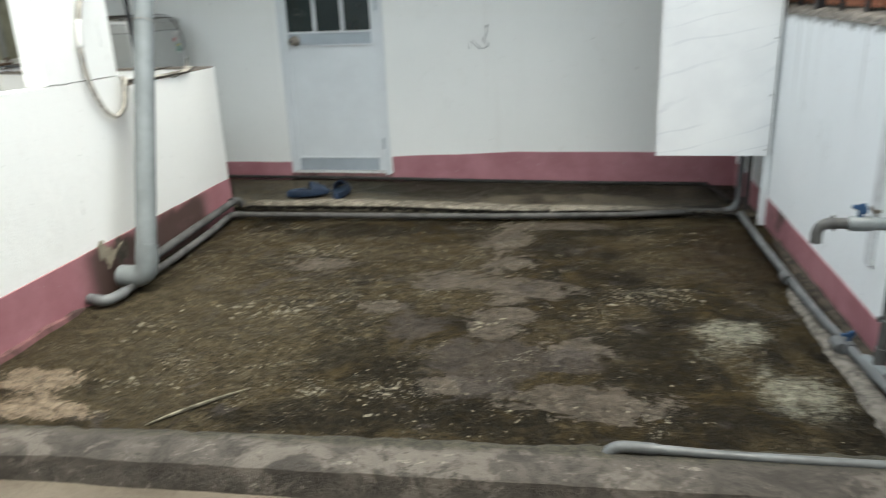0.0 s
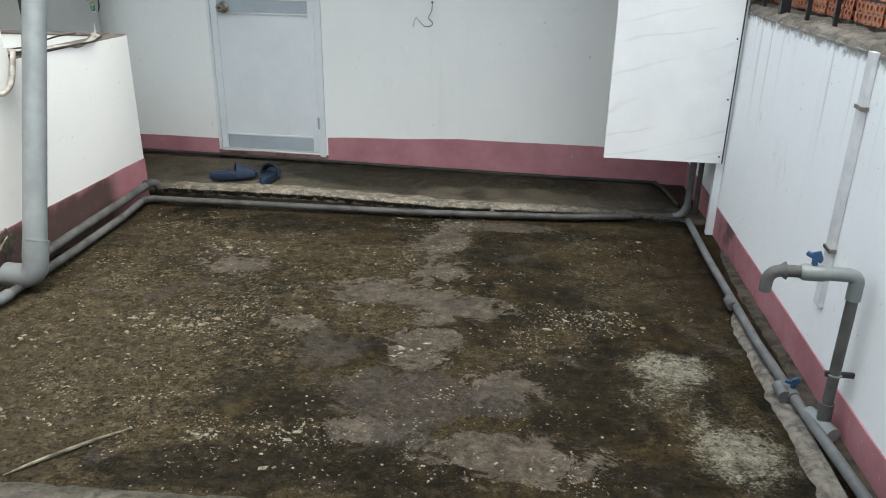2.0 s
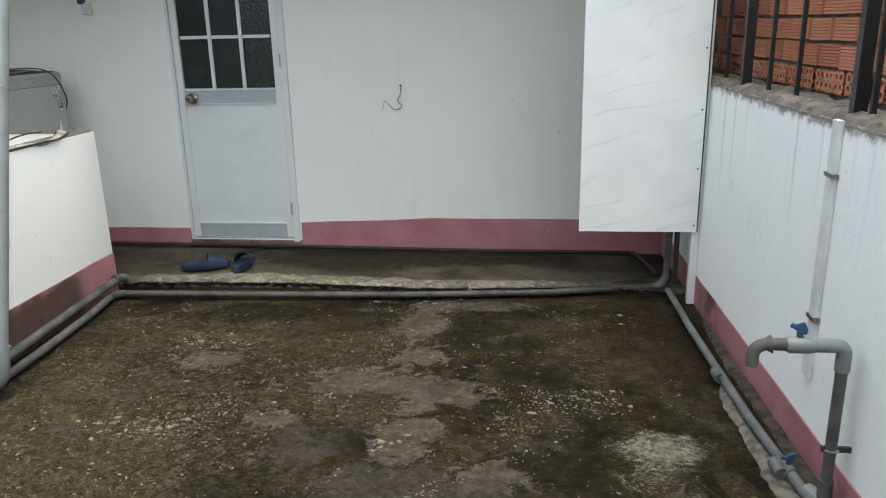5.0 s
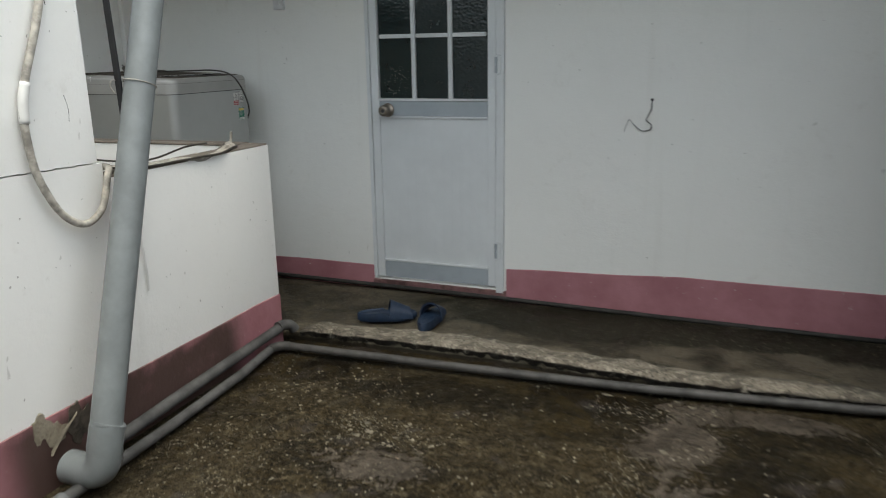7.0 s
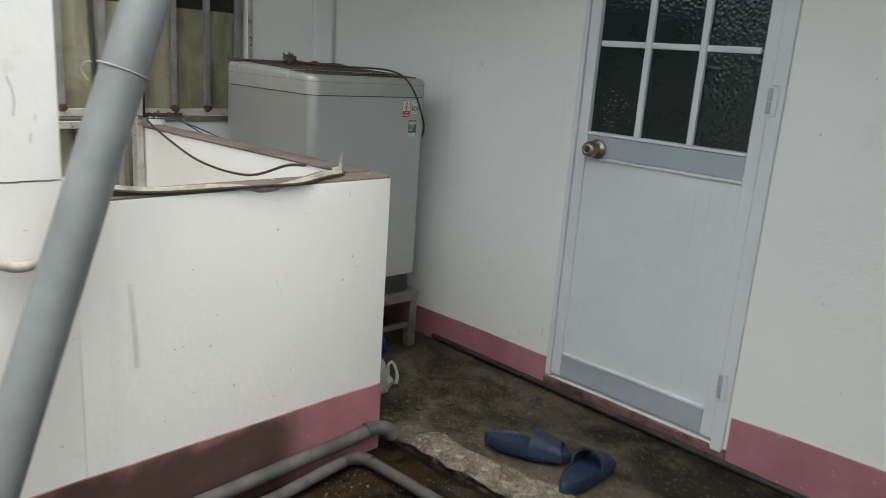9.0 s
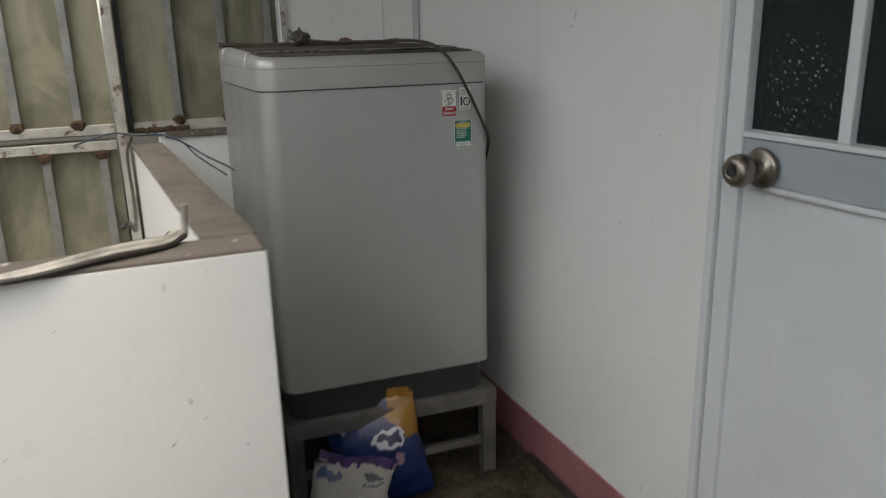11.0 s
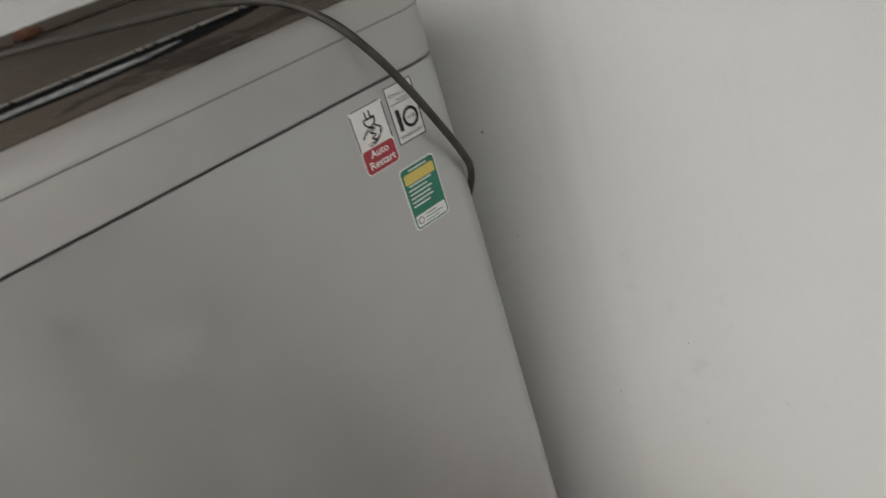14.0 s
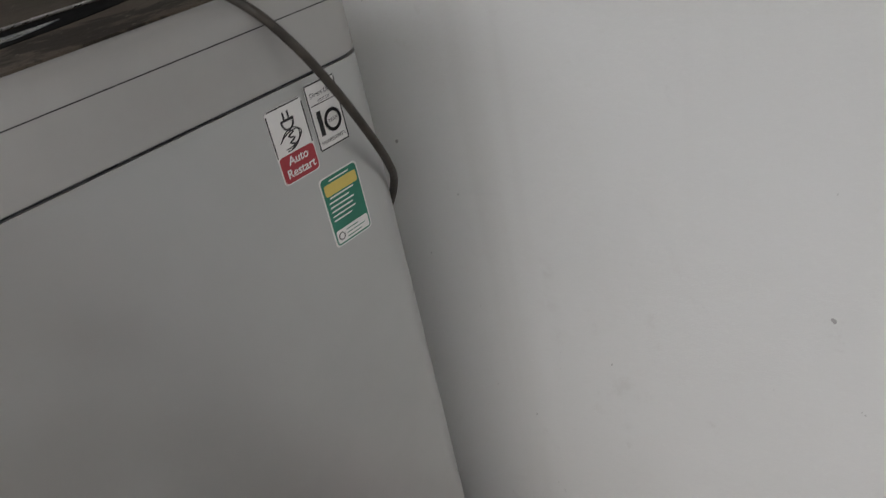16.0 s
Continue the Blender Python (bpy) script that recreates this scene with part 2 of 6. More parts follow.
    for q in ((-1.43, 3.74, 0.34, 0.26), (-0.91, 2.28, 0.1, 0.1), (-0.63, 2.33, 0.24, 0.11), (0.33, 3.28, 0.32, 0.16), (-0.6, 4.2, 0.3, 0.1), (-1.1, 3.15, 0.3, 0.3)):
        heap = k.math("ADD", heap, k.spot(*q))
    drift = k.ramp(k.math("ADD", k.math("MULTIPLY", heap, 0.2), k.noise(2.6, 6, 0.7, None, 0.8)), 0.54, 0.64)
    flecks = k.math("MAXIMUM", k.ramp(k.noise(90, 2, 0.5), 0.62, 0.64), k.ramp(k.noise(42, 5, 0.75), 0.63, 0.65))
    c = k.mix(k.math("MULTIPLY", k.math("MULTIPLY", flecks, drift), 0.7), c, (0.32, 0.295, 0.235))
    c = k.mix(k.math("MULTIPLY", k.ramp(n5, 0.58, 0.64), 0.2), c, (0.14, 0.12, 0.08))
    c = k.mix(k.math("MULTIPLY", k.ramp(n5, 0.4, 0.35), 0.6), c, (0.004, 0.003, 0.002))
    pits = k.math("MULTIPLY", k.ramp(k.noise(48, 10, 0.86, (1, 1.4, 1)), 0.455, 0.44), k.math("SUBTRACT", 1.0, k.math("MULTIPLY", skin, 0.7)))
    c = k.mix(k.math("MULTIPLY", pits, 0.75), c, (0.0035, 0.0026, 0.0013))
    k.colour(c)
    k.roughness(k.math("ADD", k.ramp(n2, 0.35, 0.65, 0.5, 0.85), k.math("MULTIPLY", skin, -0.12)))
    h = k.math("ADD", k.math("ADD", k.math("MULTIPLY", n3, 0.5), n2), k.math("MULTIPLY", k.ramp(f1, 0.505, 0.53), 0.25))
    return k.bump(h, 0.8, 0.02).m


def apron_concrete():
    k = Mat("mossy_concrete", 0.6, 0.0, 0.15)
    n2 = k.noise(5, 9, 0.7, None, 0.7)
    n3 = k.noise(28, 7, 0.75)
    n4 = k.noise(80, 4, 0.7)
    c = k.mix(k.ramp(n2, 0.36, 0.62), (0.017, 0.0155, 0.0085), (0.11, 0.093, 0.067))
    c = k.mix(k.math("MULTIPLY", k.ramp(n3, 0.48, 0.68), 0.5), c, (0.14, 0.12, 0.09))
    wet = k.ramp(k.math("ADD", k.math("MULTIPLY", k.math("ADD", k.spot(-0.5, 5.02, 2.0, 0.3), k.spot(-1.0, 4.86, 0.7, 0.26)), 0.4), k.noise(3, 7, 0.65, None, 0.6)), 0.55, 0.72)
    c = k.mix(k.math("MULTIPLY", wet, 0.85), c, (0.0115, 0.0112, 0.0056))
    # pale crumbling lip, in patches
    lip = k.math("ADD", k.math("MULTIPLY", k.spot(-1.3, 4.5, 2.0, 0.17), 0.42), k.math("ADD", k.math("MULTIPLY", k.noise(9, 9, 0.8), 0.6), k.math("MULTIPLY", n4, 0.3)))
    lip = k.ramp(lip, 0.66, 0.8)
    c = k.mix(k.math("MULTIPLY", lip, 0.85), c, k.mix(n3, (0.09, 0.08, 0.058), (0.28, 0.25, 0.19)))
    c = k.mix(k.math("MULTIPLY", k.ramp(n4, 0.34, 0.44, 1.0, 0.0), 0.7), c, (0.007, 0.006, 0.004))
    c = k.mix(k.math("MULTIPLY", k.ramp(k.noise(60, 3, 0.6), 0.62, 0.66), 0.6), c, (0.2, 0.18, 0.13))
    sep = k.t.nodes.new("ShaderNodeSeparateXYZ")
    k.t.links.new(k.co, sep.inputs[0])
    # low front face: undercut shade and moss brown painted in by height
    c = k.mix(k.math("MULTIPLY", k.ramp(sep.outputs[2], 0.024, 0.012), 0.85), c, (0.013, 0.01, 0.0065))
    k.colour(c)
    k.roughness(k.ramp(n2, 0.3, 0.7, 0.4, 0.8))
    return k.bump(k.math("ADD", n2, k.math("MULTIPLY", n3, 0.8)), 0.8, 0.016).m


def dry_cement(name, lo, hi, scale=5.0):
    k = Mat(name, 0.85)
    n2 = k.noise(scale, 8, 0.66, None, 0.4)
    n3 = k.noise(scale * 9, 5, 0.7)
    c = k.mix(k.ramp(n2, 0.32, 0.66), lo, hi)
    c = k.mix(k.math("MULTIPLY", k.ramp(n3, 0.5, 0.72), 0.4), c, tuple(v * 0.5 for v in lo))
    k.colour(c)
    return k.bump(k.math("ADD", n2, n3), 0.6, 0.008).m


FLOOR = courtyard()
APRON = apron_concrete()


def curb_cement():
    k = Mat("curb_cement", 0.85)
    n2, n3, n4 = k.noise(6, 9, 0.72, None, 0.7), k.noise(34, 6, 0.75), k.noise(90, 4, 0.7)
    c = k.mix(k.ramp(n2, 0.36, 0.64), (0.034, 0.028, 0.022), (0.085, 0.073, 0.06))
    c = k.mix(k.math("MULTIPLY", k.ramp(k.noise(3.2, 8, 0.7, None, 0.6), 0.52, 0.58), 0.7), c, (0.15, 0.13, 0.108))
    c = k.mix(k.math("MULTIPLY", k.ramp(n3, 0.44, 0.37), 0.75), c, (0.022, 0.018, 0.012))
    chips = k.math("MULTIPLY", k.ramp(k.noise(26, 9, 0.8, (0.7, 1.4, 1), 0.6), 0.58, 0.6), k.ramp(n2, 0.45, 0.6))
    c = k.mix(k.math("MULTIPLY", chips, 0.8), c, (0.25, 0.222, 0.185))
    sep = k.t.nodes.new("ShaderNodeSeparateXYZ")
    k.t.links.new(k.co, sep.inputs[0])
    back = k.math("SUBTRACT", sep.outputs[1], k.math("MULTIPLY", sep.outputs[0], 0.05))
    mossy_dark = k.ramp(k.math("ADD", back, k.math("MULTIPLY", n2, 0.16)), 2.04, 2.09)
    c = k.mix(k.math("MULTIPLY", mossy_dark, 0.85), c, k.mix(k.ramp(n3, 0.4, 0.6), (0.012, 0.011, 0.005), (0.05, 0.044, 0.026)))
    k.colour(c)
    return k.bump(k.math("ADD", k.math("ADD", n2, n3), k.math("MULTIPLY", n4, 0.5)), 0.8, 0.012).m


CURB = curb_cement()
ROOM = dry_cement("beige_screed", (0.085, 0.068, 0.048), (0.14, 0.115, 0.085), 3)


def worn_cap():
    k = Mat("grey_brown_cap", 0.85)
    n2, n3 = k.noise(5, 7, 0.65), k.noise(38, 6, 0.75)
    c = k.mix(k.ramp(n2, 0.35, 0.65), (0.105, 0.087, 0.071), (0.165, 0.14, 0.118))
    c = k.mix(k.math("MULTIPLY", k.ramp(n3, 0.58, 0.66), 0.35), c, (0.22, 0.19, 0.16))
    c = k.mix(k.math("MULTIPLY", k.ramp(k.noise(34, 4, 0.6), 0.68, 0.7), 0.8), c, (0.55, 0.52, 0.47))
    c = k.mix(k.math("MULTIPLY", k.ramp(k.noise(22, 6, 0.7), 0.36, 0.32), 0.6), c, (0.04, 0.033, 0.026))
    k.colour(c)
    return k.bump(k.math("ADD", n2, k.math("MULTIPLY", n3, 0.4)), 0.5, 0.006).m


CAP = worn_cap()
SILL = dry_cement("chipped_sill", (0.07, 0.034, 0.033), (0.22, 0.115, 0.112), 9)
MORTAR = dry_cement("rough_mortar", (0.06, 0.052, 0.043), (0.19, 0.17, 0.146), 16)
CEIL = dry_cement("soffit_cement", (0.36, 0.35, 0.33), (0.46, 0.45, 0.43), 3)
PVC = simple("grey_pvc", (0.185, 0.202, 0.206), 0.4, 0, 0.16, 9, 0.03)
PVC_WORN = simple("worn_grey_pvc", (0.115, 0.12, 0.122), 0.45, 0, 0.35, 8, 0.08)
PVC_DIRTY = simple("dirty_grey_pvc", (0.082, 0.08, 0.078), 0.65, 0, 0.45, 9, 0.15)
PVC_GRIMY = simple("grimy_grey_pvc", (0.05, 0.047, 0.044), 0.6, 0, 0.55, 9, 0.2)
HOSE = simple("grimy_black_hose", (0.028, 0.026, 0.023), 0.7, 0, 0.5, 12, 0.2)
BLUECABLE = simple("blue_grey_wire", (0.032, 0.052, 0.075), 0.5, 0, 0.3, 40)
BLUE = simple("blue_plastic", (0.025, 0.07, 0.15), 0.5)
RUBBER = simple("navy_rubber", (0.007, 0.02, 0.047), 0.6, 0, 0.25, 20)
DOORWHITE = simple("white_aluminium", (0.65, 0.674, 0.684), 0.4, 0, 0.05, 5, 0.02)
DOORGREY = simple("grey_aluminium", (0.36, 0.4, 0.43), 0.42, 0, 0.08, 8, 0.02)
STEEL = simple("brushed_nickel", (0.3, 0.265, 0.225), 0.37, 1.0, 0.2, 20, 0.02)
SILVER = simple("silver_paint", (0.47, 0.476, 0.462), 0.37, 0.65, 0.04, 3, 0)
SILVER_TOP = simple("silver_plastic", (0.41, 0.405, 0.385), 0.46, 0.4, 0.06, 6, 0.02)
DARK = simple("dark_plastic", (0.03, 0.03, 0.031), 0.5)
BLACK = simple("black_steel", (0.014, 0.014, 0.016), 0.45, 0.2, 0.3, 20)
CABLE = simple("grey_brown_cable", (0.045, 0.038, 0.03), 0.5, 0, 0.35, 40)
WHITECABLE = simple("dusty_white_cable", (0.42, 0.39, 0.34), 0.6, 0, 0.5, 25)


def rusted(name, c, rough, metal, lo, hi):
    """Painted or galvanised steel with flakes of rust breaking through."""
    k = Mat(name, rough, metal)
    n = k.noise(18, 5, 0.65)
    a = k.mix(k.ramp(n, 0.3, 0.7), tuple(v * 0.7 for v in c), c)
    r = k.mix(k.noise(60, 4), (0.045, 0.02, 0.011), (0.14, 0.065, 0.035))
    k.colour(k.mix(k.math("MULTIPLY", k.ramp(k.noise(11, 9, 0.78, None, 0.5), lo, hi), 0.9), a, r))
    return k.bump(k.math("ADD", n, k.noise(90, 3)), 0.15, 0.003).m


GATEWHITE = rusted("chipped_white_steel", (0.5, 0.48, 0.43), 0.6, 0.0, 0.55, 0.6)
GALV = rusted("galvanised_bar", (0.3, 0.3, 0.285), 0.5, 0.3, 0.62, 0.68)
RUST = simple("rust", (0.09, 0.035, 0.018), 0.85, 0, 0.5, 30, 0.3)
GREYDOOR = simple("grey_enamel", (0.2, 0.235, 0.26), 0.42, 0, 0.2, 9, 0.05)
STAIN_STEEL = simple("stainless_stand", (0.24, 0.235, 0.225), 0.4, 0.6, 0.25, 15)
PAPER = simple("white_label", (0.72, 0.71, 0.68), 0.4, 0, 0.05, 30, 0)
PVCWHITE = simple("white_trunking", (0.62, 0.63, 0.64), 0.5, 0, 0.15, 12)


def dusty_top():
    k = Mat("dusty_plastic", 0.85, 0.0, 0.25)
    c = k.mix(k.ramp(k.noise(4, 6, 0.6), 0.3, 0.7), (0.066, 0.053, 0.041), (0.09, 0.074, 0.058))
    c = k.mix(k.math("MULTIPLY", k.ramp(k.noise(90, 5, 0.75), 0.45, 0.7), 0.35), c, (0.115, 0.096, 0.077))
    # a wetted, wiped patch on the panel, and a few rubbed spots
    wet = k.math("ADD", k.math("MULTIPLY", k.spot(-0.05, 0.08, 0.08, 0.2), 0.22), k.noise(22, 9, 0.76, (1, 0.5, 1), 0.8))
    c = k.mix(k.math("MULTIPLY", k.ramp(wet, 0.6, 0.66), 0.85), c, (0.018, 0.0145, 0.011))
    c = k.mix(k.math("MULTIPLY", k.ramp(k.noise(75, 3), 0.7, 0.73), 0.7), c, (0.03, 0.024, 0.019))
    c = k.mix(k.math("MULTIPLY", k.ramp(k.noise(120, 2), 0.72, 0.74), 0.6), c, (0.26, 0.23, 0.19))
    k.colour(c)
    return k.bump(k.noise(70, 5), 0.3, 0.003).m


def sheet_metal():
    k = Mat("olive_beige_sheet", 0.55)
    n = k.noise(4.5, 7, 0.62, (1, 1, 0.6), 0.8)
    c = k.mix(k.ramp(n, 0.38, 0.62), (0.185, 0.174, 0.118), (0.31, 0.293, 0.21))
    spots = k.ramp(k.noise(32, 3), 0.71, 0.75)
    c = k.mix(k.math("MULTIPLY", spots, 0.7), c, (0.13, 0.08, 0.045))
    k.colour(c)
    return k.bump(k.noise(12, 3), 0.1, 0.01).m


def marble_board():
    k = Mat("marbled_board", 0.3)
    w = k.t.nodes.new("ShaderNodeTexWave")
    w.inputs["Scale"].default_value, w.inputs["Distortion"].default_value = 1.1, 7.0
    w.inputs["Detail"].default_value, w.inputs["Detail Scale"].default_value = 3.0, 0.9
    mp = k.t.nodes.new("ShaderNodeMapping")
    mp.inputs["Rotation"].default_value = (0, radians(-42), 0)
    mp.inputs["Scale"].default_value = (1, 1, 3.2)
    k.t.links.new(k.co, mp.inputs["Vector"])
    k.t.links.new(mp.outputs["Vector"], w.inputs["Vector"])
    vein = k.ramp(w.outputs["Fac"], 0.045, 0.0)
    vein = k.math("MULTIPLY", vein, k.ramp(k.noise(3.5, 4), 0.42, 0.62))
    c = k.mix(k.ramp(k.noise(2.4, 4), 0.3, 0.7), (0.66, 0.67, 0.68), (0.75, 0.76, 0.76))
    k.colour(k.mix(k.math("MULTIPLY", vein, 0.22), c, (0.36, 0.38, 0.42)))
    return k.m


def brick_clay():
    k = Mat("orange_clay", 0.85)
    oi = k.t.nodes.new("ShaderNodeObjectInfo")
    a = k.mix(oi.outputs["Random"], (0.34, 0.115, 0.06), (0.48, 0.2, 0.115))
    n = k.noise(24, 6, 0.7)
    c = k.mix(k.math("MULTIPLY", k.ramp(n, 0.5, 0.75), 0.5), a, (0.3, 0.24, 0.19))
    k.colour(c)
    return k.bump(n, 0.4, 0.006).m


def dark_glass(name, relief):
    k = Mat(name, 0.12)
    c = k.mix(k.noise(8), (0.006, 0.0135, 0.0145), (0.011, 0.022, 0.024))
    # dried splashes low on one pane
    mp = k.t.nodes.new("ShaderNodeMapping")
    mp.inputs["Location"].default_value, mp.inputs["Scale"].default_value = (1.965 / 0.09, 0, -1.16 / 0.1), (1 / 0.09, 0, 1 / 0.1)
    k.t.links.new(k.co, mp.inputs["Vector"])
    ln = k.t.nodes.new("ShaderNodeVectorMath")
    ln.operation = "LENGTH"
    k.t.links.new(mp.outputs["Vector"], ln.inputs[0])
    splash = k.math("MULTIPLY", k.ramp(ln.outputs["Value"], 1.0, 0.5), k.ramp(k.noise(170, 2, 0.5), 0.67, 0.69))
    k.colour(k.mix(k.math("MULTIPLY", splash, 0.8), c, (0.5, 0.5, 0.48)))
    v = k.t.nodes.new("ShaderNodeTexVoronoi")
    v.inputs["Scale"].default_value = 70
    k.t.links.new(k.co, v.inputs["Vector"])
    return k.bump(v.outputs["Distance"], relief, 0.004).m


def figured_glass():
    k = Mat("figured_glass", 0.08)
    k.b.inputs["Transmission Weight"].default_value = 1.0
    k.colour((0.93, 0.96, 0.95))
    v = k.t.nodes.new("ShaderNodeTexVoronoi")
    v.inputs["Scale"].default_value = 16
    k.t.links.new(k.co, v.inputs["Vector"])
    return k.bump(v.outputs["Distance"], 0.8, 0.01).m


DUST = dusty_top()
SHEET = sheet_metal()
SCALE = dry_cement("rust_scale", (0.035, 0.02, 0.011), (0.115, 0.066, 0.035), 60)
MARBLE = marble_board()
CLAY = brick_clay()
DARKGLASS = dark_glass("dark_glass", 0.15)
DARKFIGURED = dark_glass("dark_patterned_glass", 0.5)
FIGGLASS = figured_glass()


# ---- building helpers ----
def part(name, bm, mat, parent=None, label="", smooth=False):
    """Links a bmesh as one mesh object, under a thing or a part."""
    me = bpy.data.meshes.new(name)
    bmesh.ops.recalc_face_normals(bm, faces=bm.faces)
    bm.to_mesh(me)
    bm.free()
    me.materials.append(mat)
    if smooth:
        me.shade_smooth()
        if smooth != "all":
            me.set_sharp_from_angle(angle=radians(35))
    ob = new(name, me)
    if parent:
        ob.parent = parent
    if label:
        ob["label"] = label
    return ob


def struct(name, bm, mat, label, category, smooth=False):
    return tagged(part(name, bm, mat, None, "", smooth), label, category, kind="structure")


def thing(name, label, category, group="", at=(0, 0, 0)):
    ob = new(name)
    ob.location = at
    ob.empty_display_size = 0.05
    return tagged(ob, label, category, group)


def box(bm, x0, x1, y0, y1, z0, z1, bevel=0.0, m=None):
    r = bmesh.ops.create_cube(bm, size=1.0)
    vs = r["verts"]
    bmesh.ops.transform(bm, matrix=Matrix.Translation(((x0 + x1) / 2, (y0 + y1) / 2, (z0 + z1) / 2)) @ Matrix.Diagonal((x1 - x0, y1 - y0, z1 - z0, 1)), verts=vs)
    if bevel:
        es = {e for v in vs for e in v.link_edges}
        out = bmesh.ops.bevel(bm, geom=list(es), offset=bevel, segments=2, profile=0.6, affect="EDGES")
        vs = list({v for f in out["faces"] for v in f.verts} | {v for v in vs if v.is_valid})
    if m is not None:
        bmesh.ops.transform(bm, matrix=m, verts=vs)
    return bm


def boxm(*a, **k):
    return box(bmesh.new(), *a, **k)


def smooth_path(pts, steps=6):
    """A Catmull-Rom line through the points."""
    p = [Vector(q) for q in pts]
    p = [2 * p[0] - p[1]] + p + [2 * p[-1] - p[-2]]
    out = []
    for i in range(1, len(p) - 2):
        for s in range(steps):
            t = s / steps
            a, b, c, d = p[i - 1:i + 3]
            out.append(0.5 * (2 * b + (c - a) * t + (2 * a - 5 * b + 4 * c - d) * t * t + (3 * b - a - 3 * c + d) * t ** 3))
    return out + [p[-2]]


def tube(bm, pts, r, sides=12, cap=True, hollow=False):
    """A round bar along the points."""
    pts = [Vector(q) for q in pts]
    rings = []
    n = len(pts)
    side = None
    for i, q in enumerate(pts):
        d = (pts[min(i + 1, n - 1)] - pts[max(i - 1, 0)]).normalized()
        if side is None:
            side = d.orthogonal().normalized()
        side = (side - d * side.dot(d)).normalized()
        up = d.cross(side)
        # keep the width of the bar in the mitre of a corner
        k = 1.0
        if 0 < i < n - 1:
            a = (pts[i] - pts[i - 1]).normalized()
            k = 1.0 / max(0.5, abs(a.dot(d)))
        rr = r[i] if isinstance(r, (list, tuple)) else r
        rings.append([bm.verts.new(q + (side * math.cos(2 * math.pi * j / sides) + up * math.sin(2 * math.pi * j / sides)) * rr * (1 + (k - 1) * 0.5)) for j in range(sides)])
    for a, b in zip(rings, rings[1:]):
        for j in range(sides):
            bm.faces.new((a[j], a[(j + 1) % sides], b[(j + 1) % sides], b[j]))
    if cap:
        bm.faces.new(rings[0]), bm.faces.new(rings[-1])
    if hollow:
        pass
    return bm


def tubem(pts, r, sides=12, cap=True):
    return tube(bmesh.new(), pts, r, sides, cap)


def turned(profile, axis_m, sides=24):
    """A body of revolution: (distance along the axis, radius) rows."""
    bm = bmesh.new()
    return tube_rows(bm, profile, axis_m, sides)


def tube_rows(bm, profile, m, sides):
    rings = [[bm.verts.new(m @ Vector((r * math.cos(2 * math.pi * j / sides), r * math.sin(2 * math.pi * j / sides), h))) for j in range(sides)] for h, r in profile]
    for a, b in zip(rings, rings[1:]):
        for j in range(sides):
            bm.faces.new((a[j], a[(j + 1) % sides], b[(j + 1) % sides], b[j]))
    bm.faces.new(rings[0]), bm.faces.new(rings[-1])
    return bm


def sheet_grid(x0, x1, y0, y1, step, fz):
    """An uneven ground sheet with a skirt."""
    nx, ny = max(1, round((x1 - x0) / step)), max(1, round((y1 - y0) / step))
    bm = bmesh.new()
    vs = [[bm.verts.new((x0 + (x1 - x0) * i / nx, y0 + (y1 - y0) * j / ny, 0)) for i in range(nx + 1)] for j in range(ny + 1)]
    for row in vs:
        for v in row:
            v.co.z = fz(v.co.x, v.co.y)
    for j in range(ny):
        for i in range(nx):
            bm.faces.new((vs[j][i], vs[j][i + 1], vs[j + 1][i + 1], vs[j + 1][i]))
    return bm


def nz(x, y, s=1.0, z=0.0):
    return noise.noise(Vector((x * s, y * s, z)))


# ---- the courtyard's structure ----
def wall_right_x(y):
    return 0.985 + 0.046 * (4.4 - y)


def floor_height(x, y):
    return 0.006 * nz(x, y, 2.2) + 0.004 * nz(x, y, 9, 3) + 0.0015 * nz(x, y, 40, 7)


struct("ground", sheet_grid(-2.3, 1.3, 1.9, 4.7, 0.022, floor_height), FLOOR,
       "damp dark brown concrete yard floor with lime stains", "ground", True)


def apron_edge(x):
    return 4.44 + 0.05 * nz(x, 0, 1.1) + 0.018 * nz(x, 0, 7, 2) + 0.04 * max(0, x)


def apron():
    """The raised strip before the back wall, with a broken front edge."""
    bm = bmesh.new()
    rows = []
    nx = 620
    for i in range(nx + 1):
        x = -3.72 + 5.0 * i / nx
        e = apron_edge(x) if x > -2.24 else 4.2
        top = 0.05 - 0.012 * max(0, x + 0.5)
        col = [(e + 0.012 * nz(x, 6, 20), -0.03), (e + 0.004 + 0.014 * nz(x, 1, 18), top * 0.35), (e + 0.002 + 0.012 * nz(x, 9, 30), top * 0.75 + 0.004 * nz(x, 1, 14)), (e + 0.022 + 0.012 * nz(x, 2, 16), top + 0.006 * nz(x, 3, 12)), (e + 0.045 + 0.01 * nz(x, 4, 9), top + 0.005 * nz(x, 5, 24))]
        for j in range(1, 16):
            y = e + 0.06 + (5.3 - e - 0.06) * (j - 1) / 14
            col.append((y, top - 0.018 * min(1, (y - e) / 0.35) + 0.004 * nz(x, y, 4, 5) + 0.002 * nz(x, y, 25, 5)))
        rows.append([bm.verts.new((x, y, z)) for y, z in col])
    for a, b in zip(rows, rows[1:]):
        for j in range(len(a) - 1):
            bm.faces.new((a[j], b[j], b[j + 1], a[j + 1]))
    return bm


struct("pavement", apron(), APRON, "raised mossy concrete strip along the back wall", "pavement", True)


